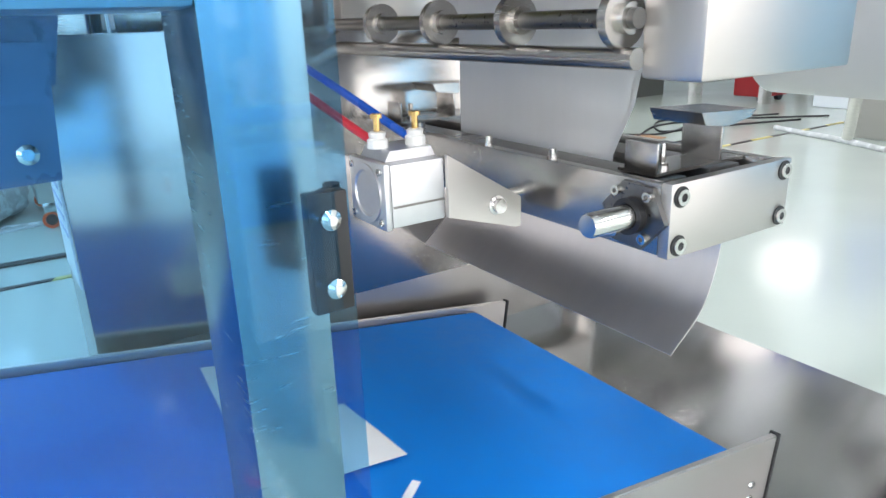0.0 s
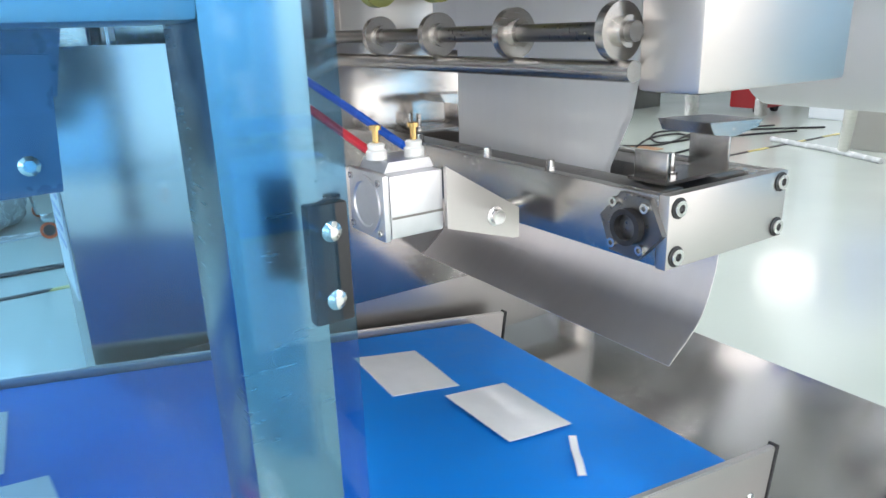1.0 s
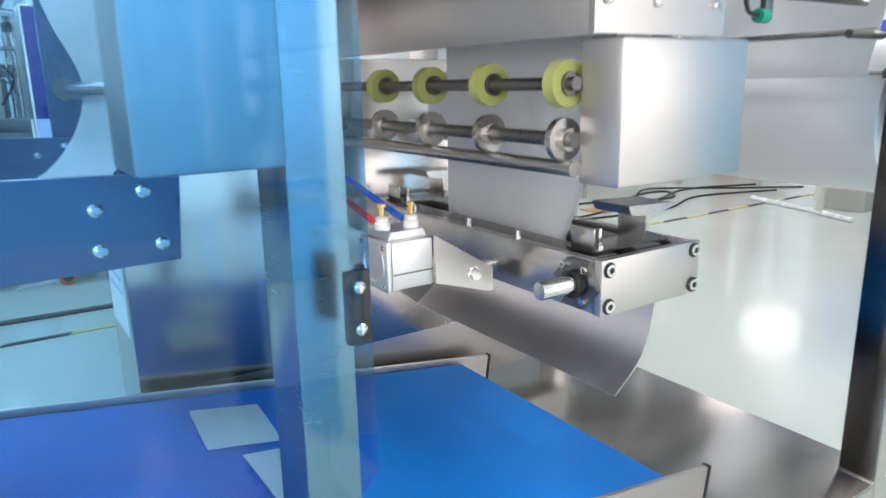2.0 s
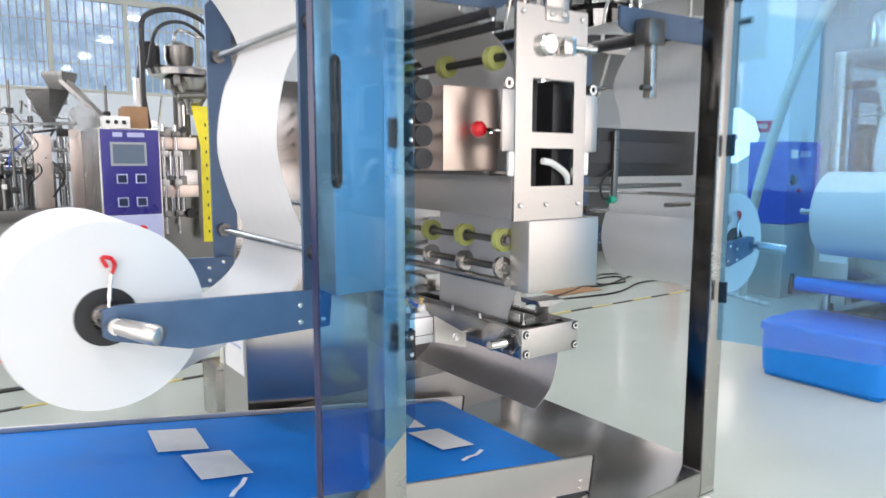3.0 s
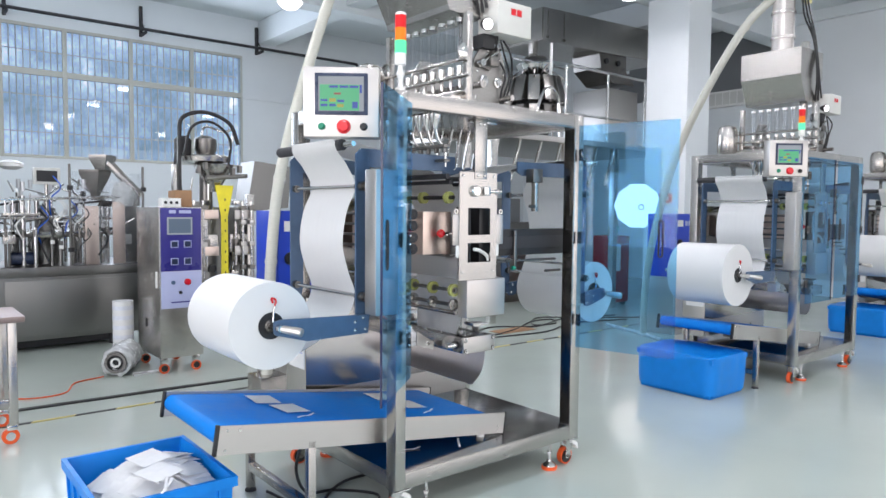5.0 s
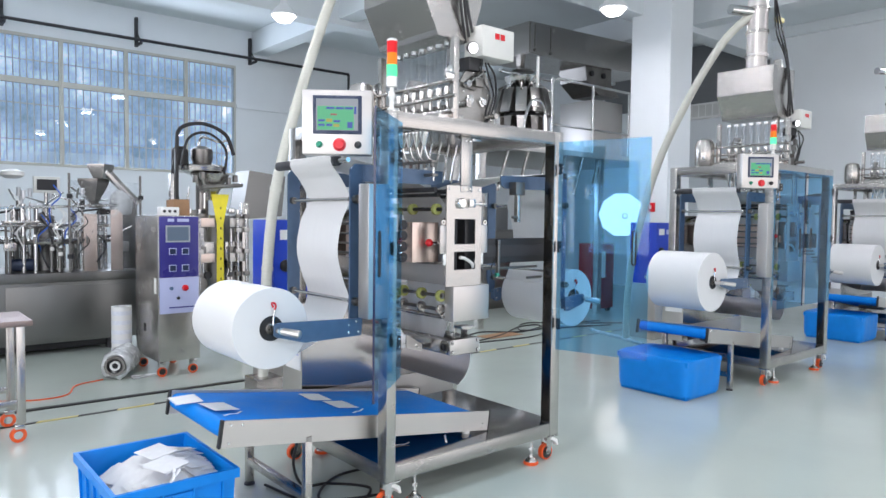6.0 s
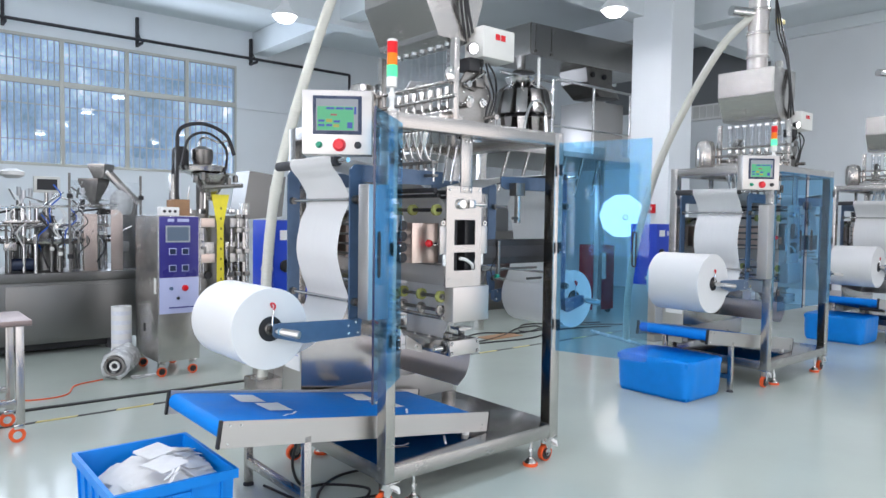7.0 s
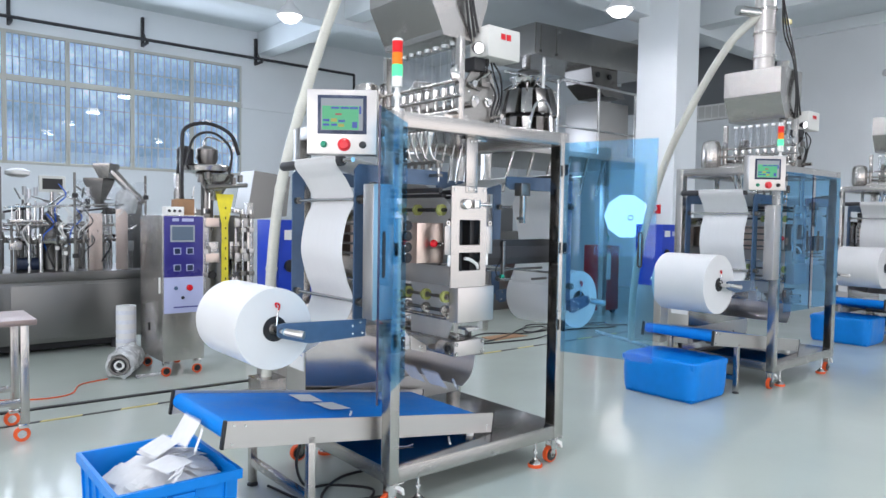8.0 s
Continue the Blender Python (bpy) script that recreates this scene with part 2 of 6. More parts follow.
def prism(poly, axis, a, b, bm=None, bev=0.0):
    """A polygon drawn in the two other axes, drawn out along the axis from a to b."""
    bm = bm or bmesh.new()

    def at(u, v, w):
        return {"x": (w, u, v), "y": (u, w, v), "z": (u, v, w)}[axis]
    lo = [bm.verts.new(at(u, v, a)) for u, v in poly]
    hi = [bm.verts.new(at(u, v, b)) for u, v in poly]
    n = len(poly)
    fs = [bm.faces.new(lo), bm.faces.new(hi)]
    for i in range(n):
        fs.append(bm.faces.new((lo[i], lo[(i + 1) % n], hi[(i + 1) % n], hi[i])))
    if bev:
        bmesh.ops.bevel(bm, geom=list({e for f in fs for e in f.edges}), offset=bev, segments=2, affect="EDGES")
    return bm


def smooth_line(points, steps=6):
    pts = [Vector((*p, 0)) for p in points]
    ext = [2 * pts[0] - pts[1]] + pts + [2 * pts[-1] - pts[-2]]
    out = []
    for i in range(1, len(ext) - 2):
        a, b, c, d = ext[i - 1:i + 3]
        for k in range(steps):
            t = k / steps
            out.append(0.5 * ((2 * b) + (c - a) * t + (2 * a - 5 * b + 4 * c - d) * t * t + (3 * b - a - 3 * c + d) * t ** 3))
    return [(p.x, p.y) for p in out + [pts[-1]]]


def ribbon(points, y0, y1, thick=0.0015, steps=6):
    """A sheet that follows a smooth line in x and z, drawn out along y."""
    line = smooth_line(points, steps)
    bm = bmesh.new()
    rows = []
    for i, (x, z) in enumerate(line):
        ax, az = line[max(i - 1, 0)]
        bx, bz = line[min(i + 1, len(line) - 1)]
        k = math.hypot(bx - ax, bz - az) or 1
        nx, nz = -(bz - az) / k * thick / 2, (bx - ax) / k * thick / 2
        rows.append([bm.verts.new(p) for p in ((x + nx, y0, z + nz), (x + nx, y1, z + nz), (x - nx, y1, z - nz), (x - nx, y0, z - nz))])
    for a, b in zip(rows, rows[1:]):
        for i in range(4):
            bm.faces.new((a[i], a[(i + 1) % 4], b[(i + 1) % 4], b[i]))
    bm.faces.new(rows[0])
    bm.faces.new(rows[-1])
    return bm


def holed_plate(x0, x1, z0, z1, y0, y1, holes):
    """An upright plate across y with rectangular openings through it."""
    xs = sorted({x0, x1, *[h[0] for h in holes], *[h[1] for h in holes]})
    zs = sorted({z0, z1, *[h[2] for h in holes], *[h[3] for h in holes]})
    bm = bmesh.new()
    solid = {}
    for i in range(len(xs) - 1):
        for j in range(len(zs) - 1):
            cx, cz = (xs[i] + xs[i + 1]) / 2, (zs[j] + zs[j + 1]) / 2
            solid[i, j] = not any(h[0] < cx < h[1] and h[2] < cz < h[3] for h in holes)
    verts = {}

    def v(i, j, y):
        if (i, j, y) not in verts:
            verts[i, j, y] = bm.verts.new((xs[i], y, zs[j]))
        return verts[i, j, y]
    for (i, j), s in solid.items():
        if not s:
            continue
        for y in (y0, y1):
            bm.faces.new((v(i, j, y), v(i + 1, j, y), v(i + 1, j + 1, y), v(i, j + 1, y)))
        for (di, dj), (p, q) in {(-1, 0): ((i, j), (i, j + 1)), (1, 0): ((i + 1, j), (i + 1, j + 1)), (0, -1): ((i, j), (i + 1, j)), (0, 1): ((i, j + 1), (i + 1, j + 1))}.items():
            if not solid.get((i + di, j + dj), False):
                bm.faces.new((v(*p, y0), v(*q, y0), v(*q, y1), v(*p, y1)))
    return bm

# ---- the hall ----
ROOM_X0, ROOM_X1, ROOM_Y0, ROOM_Y1, ROOM_H = -7.0, 12.6, -7.0, 12.0, 5.3
WIN_Z0, WIN_Z1, WIN_Z2 = 2.36, 3.78, 4.56
WIN_XS = [-2.62, -1.57, -0.52, 0.53, 1.47, 2.53, 3.62, 4.61]


def structure(name, bm, mat, label=""):
    return tagged(part(name, bm, mat, smooth=False), label, "", "", "structure")


structure("floor", box(ROOM_X0, ROOM_X1, ROOM_Y0, ROOM_Y1, -0.1, 0, 0), FLOORM, "glossy green-grey epoxy factory floor")
structure("ceiling", box(ROOM_X0, ROOM_X1, ROOM_Y0, ROOM_Y1, ROOM_H, ROOM_H + 0.15, 0), CEIL, "painted concrete ceiling")
structure("wall_north", holed_plate(ROOM_X0, ROOM_X1, 0, ROOM_H, ROOM_Y1, ROOM_Y1 + 0.22, [(WIN_XS[0], WIN_XS[-1], WIN_Z0, WIN_Z2)]), WALLP, "white painted wall with a long window row")
# unseen wall; the wide opening is made up for the south fill light
structure("wall_south", holed_plate(ROOM_X0, ROOM_X1, 0, ROOM_H, ROOM_Y0 - 0.22, ROOM_Y0, [(-6.5, 11.0, 0.2, 4.1)]), WALLP, "unseen white wall with a wide opening added for fill light")
structure("wall_east", box(ROOM_X1, ROOM_X1 + 0.2, ROOM_Y0, ROOM_Y1, 0, ROOM_H, 0), WALLP, "white painted wall")
# the west opening is likewise added out of view for its fill light
bm = holed_plate(ROOM_Y0, ROOM_Y1, 0, ROOM_H, 0, 0.22, [(-6.5, 5.5, 0.9, 4.1)])
bmesh.ops.transform(bm, verts=bm.verts, matrix=Matrix.Translation((ROOM_X0, 0, 0)) @ Matrix.Rotation(radians(90), 4, "Z"))
structure("wall_west", bm, WALLP, "white painted wall")
for y in (8.6, 4.9, -0.5):
    structure("ceiling_beam", box(ROOM_X0, ROOM_X1, y, y + 0.35, ROOM_H - 0.55, ROOM_H, 0.01), CEIL)
for x in (4.95, 9.6):
    structure("ceiling_beam", box(x, x + 0.35, ROOM_Y0, ROOM_Y1, ROOM_H - 0.45, ROOM_H - 0.01, 0.01), CEIL)
structure("column", box(8.19, 8.80, 4.40, 5.10, 0, ROOM_H, 0.012), WALLP, "square white painted column")
structure("wall_recess", box(ROOM_X1 - 0.03, ROOM_X1 - 0.002, 4.95, 8.9, 4.05, 5.29, 0), GREYWALL, "dark grey panel high on the end wall")
structure("wall_ledge", box(ROOM_X1 - 0.12, ROOM_X1, -3, 5.5, 5.1, 5.3, 0.005), WALLP)
structure("trim", box(4.61, 9.5, ROOM_Y1 - 0.05, ROOM_Y1, WIN_Z1 - 0.06, WIN_Z1 + 0.02, 0.004), WALLP)

# distance outside the windows
m = bpy.data.materials.new("pale_outdoors")
m.use_nodes = True
n, l = m.node_tree.nodes, m.node_tree.links
p = n["Principled BSDF"]
co, t1, cr = n.new("ShaderNodeTexCoord"), n.new("ShaderNodeTexNoise"), n.new("ShaderNodeValToRGB")
t1.inputs["Scale"].default_value, t1.inputs["Detail"].default_value, t1.inputs["Roughness"].default_value = 0.9, 10, 0.72
l.new(co.outputs["Object"], t1.inputs["Vector"])
l.new(t1.outputs[0], cr.inputs[0])
e = cr.color_ramp.elements
e[0].position, e[0].color = 0.36, (0.20, 0.29, 0.35, 1)
e[1].position, e[1].color = 0.66, (1.6, 1.55, 1.45, 1)
k = e.new(0.48)
k.color = (0.32, 0.43, 0.53, 1)
k = e.new(0.57)
k.color = (0.52, 0.65, 0.77, 1)
k = e.new(0.62)
k.color = (0.78, 0.90, 0.98, 1)
l.new(cr.outputs[0], p.inputs["Emission Color"])
p.inputs["Base Color"].default_value = (0, 0, 0, 1)
p.inputs["Emission Strength"].default_value = 2.0
structure("backdrop", box(-9, 12, 15.0, 15.1, -1, 8, 0), m, "hazy trees and buildings outside the windows")

for i, (a, b) in enumerate(zip(WIN_XS, WIN_XS[1:])):
    w = tagged(thing("window_%d" % (i + 1), (a + b) / 2, ROOM_Y1, WIN_Z0, "cream aluminium window with white bars outside", "window"), kind="structure")
    bm = bmesh.new()
    for x0, x1, z0, z1 in ((a, a + 0.035, WIN_Z0, WIN_Z2), (b - 0.035, b, WIN_Z0, WIN_Z2), (a + 0.035, b - 0.035, WIN_Z0, WIN_Z0 + 0.05), (a + 0.035, b - 0.035, WIN_Z2 - 0.05, WIN_Z2), (a + 0.035, b - 0.035, WIN_Z1 - 0.05, WIN_Z1 + 0.05)):
        box(x0, x1, ROOM_Y1 - 0.01, ROOM_Y1 + 0.06, z0, z1, 0.004, bm)
    part("window_frame", bm, ALUFRAME, w)
    for z0, z1 in ((WIN_Z0 + 0.05, WIN_Z1 - 0.05), (WIN_Z1 + 0.05, WIN_Z2 - 0.05)):
        o = part("pane", box(a + 0.035, b - 0.035, ROOM_Y1 + 0.02, ROOM_Y1 + 0.026, z0, z1, 0), PANE, w)
        o.visible_shadow = False
    for k in range(9):
        x = a + 0.06 + (b - a - 0.12) * k / 8
        part("bar", rod((x, ROOM_Y1 + 0.30, WIN_Z0 - 0.1), (x, ROOM_Y1 + 0.30, WIN_Z2 + 0.1), 0.013, 4), WHITEP, w, smooth=False)
    for z in (WIN_Z0 + 0.45, WIN_Z1 - 0.35, WIN_Z1 + 0.4):
        part("cross_bar", box(a, b, ROOM_Y1 + 0.32, ROOM_Y1 + 0.34, z, z + 0.02, 0), WHITEP, w)

pipe = thing("cable_conduit", 2.0, 11.7, 4.7, "dark conduit on brackets above the windows", "conduit")
part("conduit", rod((-5, 11.72, 4.70), (7.1, 11.72, 4.70), 0.028), RUBBER, pipe)
part("drop", rod((7.1, 11.72, 4.70), (7.1, 11.72, 4.2), 0.028), RUBBER, pipe)
for x in (-1.6, 0.6, 2.7, 4.9):
    bm = box(x - 0.025, x + 0.025, 11.93, 12.0, 4.62, 5.15, 0.003)
    box(x - 0.02, x + 0.02, 11.66, 11.95, 4.62, 4.66, 0.003, bm)
    rod((x, 11.97, 4.92), (x, 11.70, 4.66), 0.012, 8, bm)
    part("bracket", bm, RUBBER, pipe)


def ceiling_lamp(x, y, first=None):
    if first:
        o = copy_thing(first, pose(x, y, 4.45))
    else:
        o = thing("ceiling_lamp", x, y, 4.45, "round white glowing bay lamp, from a partly added set", "lamp", "ceiling lamps")
        part("shade", turned([(0.05, 0.22), (0.07, 0.16), (0.13, 0.10), (0.19, 0.03), (0.20, 0.0), (0.185, 0.0)], (x, y, 4.45), (x, y, 5)), SHADE, o)
        part("bulb_cover", turned([(0.03, -0.10), (0.10, -0.08), (0.15, -0.03), (0.17, -0.002)], (x, y, 4.45), (x, y, 5)), LAMPGLOW, o)
        part("stem", rod((x, y, 4.66), (x, y, ROOM_H), 0.012, 8), SHADE, o)
    d = bpy.data.lights.new("bay_lamp", "AREA")
    d.shape, d.size, d.energy, d.color = "DISK", 0.36, 62, (0.94, 0.97, 1.0)
    new("bay_lamp", d).matrix_world = look((x, y, 4.33), (x, y + 0.001, 0))
    return o


lamp = ceiling_lamp(3.54, 7.80)
# after the first, lamps added out of view; the last brightens the end wall
for x, y in ((6.78, 4.42), (0.4, 4.4), (0.4, 1.0), (3.6, 1.1), (3.6, 4.4), (-2.8, -2.3), (0.4, -2.3), (3.6, -2.3), (7.4, 1.1), (7.4, -2.3), (-2.8, 1.1), (10.7, 1.3)):
    ceiling_lamp(x, y, lamp)

# floor tapes


tagged(part("floor_cable_cover", prism([(-6.0, 4.96), (3.4, 4.58), (3.4, 4.53), (-6.0, 4.90)], "z", 0.001, 0.012), TAPEB, smooth=False), "black strip along the floor", "floor strip", "", "structure")
for i in range(44):
    x = -5 + i * 0.28
    bm = prism([(x, 4.30), (x + 0.278, 4.30), (x + 0.298, 4.338), (x + 0.02, 4.338)], "z", 0.001, 0.004)
    tagged(part("floor_tape", bm, TAPEY if i % 2 else TAPEB, smooth=False), "yellow and black striped floor marking", "floor tape", "floor marking stripes", "structure")

# ---- packing machine ----
XC = 1.50     # middle of the film mechanism


XB = 1.64    # the back film frame stands mirrored about this
REEL_B = 2.64


def mirrored(bm, x=XB):
    bmesh.ops.transform(bm, verts=bm.verts, matrix=Matrix.Translation((x, 0, 0)) @ Matrix.Diagonal((-1, 1, 1, 1)) @ Matrix.Translation((-x, 0, 0)))
    bmesh.ops.reverse_faces(bm, faces=bm.faces)
    return bm


def caster(m, x, y):
    c = part("caster", box(x - 0.045, x + 0.045, y - 0.045, y + 0.045, 0.148, 0.158, 0.002), CHROME, m, "steel swivel caster with orange wheel")
    part("wheel", ring((x - 0.03, y - 0.016, 0.05), (x - 0.03, y + 0.016, 0.05), 0.05, 0.040), ORANGE, c, "orange tread")
    part("hub", rod((x - 0.03, y - 0.02, 0.05), (x - 0.03, y + 0.02, 0.05), 0.0395, 20), BLACK, c)
    bm = prism([(x - 0.045, 0.04), (x - 0.02, 0.035), (x + 0.03, 0.145), (x - 0.04, 0.145)], "y", y + 0.022, y + 0.026)
    prism([(x - 0.045, 0.04), (x - 0.02, 0.035), (x + 0.03, 0.145), (x - 0.04, 0.145)], "y", y - 0.026, y - 0.022, bm)
    part("fork", bm, CHROME, c)
    part("brake_pedal", prism([(x + 0.005, 0.148), (x + 0.052, 0.120), (x + 0.060, 0.085), (x + 0.050, 0.080), (x + 0.036, 0.108), (x - 0.005, 0.128)], "y", y - 0.034, y + 0.034, None, 0.002), WHITEP, c)
    part("side_cover", rod((x - 0.03, y - 0.031, 0.062), (x - 0.03, y - 0.0265, 0.062), 0.024, 18), CHROME, c)
    part("axle_nut", rod((x - 0.03, y - 0.038, 0.052), (x - 0.03, y - 0.031, 0.052), 0.010, 6), DARKSTEEL, c)


def levelling_foot(m, x, y):
    f = part("levelling_foot", rod((x, y, 0.04), (x, y, 0.165), 0.009, 12), CHROME, m, "threaded levelling foot on an orange pad")
    part("pad", turned([(0.045, 0), (0.048, 0.008), (0.046, 0.018), (0.03, 0.022)], (x, y, 0.0), (x, y, 1)), ORANGE, f)
    part("cup", turned([(0.04, 0.02), (0.036, 0.03), (0.016, 0.045), (0.014, 0.055)], (x, y, 0.0), (x, y, 1)), STEEL, f)
    part("nut", turned([(0.016, 0.09), (0.016, 0.105)], (x, y, 0), (x, y, 1), 6), CHROME, f)


def door_leaf(m, x, y, angle, side, w=0.54):
    """A blue acrylic door on its hinge line, drawn shut along x and then swung."""
    d = part("door", box(*sorted((x, x + side * w)), y - 0.006, y, 0.725, 2.035, 0), ACRYLIC, m, "clear blue acrylic door", at=(x, y, 0.725))
    s = side
    lo, hi = sorted((x + s * (w - 0.002), x + s * (w + 0.004)))
    if side > 0:
        part("edge_strip", box(lo, hi, y - 0.0075, y + 0.0015, 0.725, 2.035, 0), ACRYLICEDGE, d, "dark blue polished edge")
    for z in ((0.905, 1.39, 1.87) if side > 0 else (0.887, 1.377, 1.866)):
        h = part("hinge", box(*sorted((x - s * 0.030, x - s * 0.006)), y - 0.012, y - 0.006 + 0.004, z - 0.035, z + 0.035, 0.002), BLACK, m)
        part("screw", turned([(0.006, 0), (0.006, 0.003), (0.003, 0.005)], (x - s * 0.018, y - 0.012, z + 0.02), (x - s * 0.018, y - 1, z + 0.02), 12), CHROME, h)
        part("screw", turned([(0.006, 0), (0.006, 0.003), (0.003, 0.005)], (x - s * 0.018, y - 0.012, z - 0.02), (x - s * 0.018, y - 1, z - 0.02), 12), CHROME, h)
        part("hinge_leaf", box(*sorted((x + s * 0.002, x + s * 0.024)), y - 0.012, y - 0.0065, z - 0.035, z + 0.035, 0.002), BLACK, d)
        part("hinge_pin", rod((x, y - 0.01, z - 0.035), (x, y - 0.01, z + 0.035), 0.005, 10), BLACK, d)
    hx = x + s * (w - 0.09)
    loop = [(hx + 0.011 * math.cos(a), y - 0.003, zc + 0.011 * math.sin(a)) for zc, a0 in ((1.475, 0.0), (1.295, math.pi)) for a in [a0 + math.pi * k / 6 for k in range(7)]]
    bm = bmesh.new()
    for p, q in zip(loop, loop[1:] + loop[:1]):
        rod(p, q, 0.0055, 8, bm)
    part("handle", bm, BLACK, d, "black pull handle")
    d.rotation_euler = (0, 0, radians(angle))
    return d


def hmi(m):
    c = Vector((0.56, 1.395, 2.0))
    rot = pose(*c, 0, 0, -38)

    def put(name, x0, x1, z0, z1, y0, y1, mat, parent, bev=0.002, label=""):
        bm = box(x0, x1, y0, y1, z0, z1, bev)
        bmesh.ops.transform(bm, verts=bm.verts, matrix=rot)
        return part(name, bm, mat, parent, label)
    b = put("operator_panel", -0.165, 0.165, -0.15, 0.155, 0, 0.11, SATIN, m, 0.004, "brushed steel control box with a touch screen")
    put("screen_bezel", -0.115, 0.118, -0.055, 0.128, -0.006, 0.001, DARKNAVY, b, 0.003)
    s = put("screen", -0.098, 0.100, -0.038, 0.112, -0.009, -0.004, SCREENW, b, 0)
    put("screen_page", -0.092, 0.080, -0.036, 0.076, -0.0105, -0.009, SCREEN, b, 0)
    for x0, x1, z0, z1, mt in ((-0.05, -0.012, 0.062, 0.072, SCREENB), (-0.005, 0.033, 0.062, 0.072, SCREENB), (0.038, 0.076, 0.062, 0.072, SCREENB), (-0.03, 0.0, 0.033, 0.041, SCREENR), (-0.088, -0.058, 0.003, 0.013, SCREENB), (-0.05, -0.022, 0.001, 0.017, SCREENY), (-0.015, 0.015, 0.0, 0.01, SCREENB), (-0.088, -0.058, -0.018, -0.008, SCREENB), (-0.05, -0.022, -0.018, -0.008, SCREENB), (-0.016, 0.012, -0.022, -0.008, SCREENY), (0.05, 0.074, -0.026, 0.002, SCREENB), (0.082, 0.092, 0.04, 0.075, SCREENB)):
        put("screen_field", x0, x1, z0, z1, -0.0115, -0.0105, mt, b, 0)
    for x, r, mt, lb in ((-0.085, 0.013, material("green_button", (0.0, 0.22, 0.12), 0.3), "green push button"), (0.012, 0.025, RED, "red mushroom stop button"), (0.10, 0.014, BLACK, "black selector switch")):
        bm = turned([(r * 1.25, 0), (r * 1.25, 0.005), (r, 0.006), (r, 0.018), (r * 0.8, 0.022)], (0, 0, 0), (0, -1, 0), 20)
        bmesh.ops.transform(bm, verts=bm.verts, matrix=rot @ pose(x, 0, -0.105))
        part("button", bm, mt, b, lb)
    bm = sweep([(0.60, 1.46, 2.02), (0.72, 1.52, 2.04), (0.90, 1.56, 2.06)], 0.022, 12)
    part("swivel_arm", bm, STEEL, m)


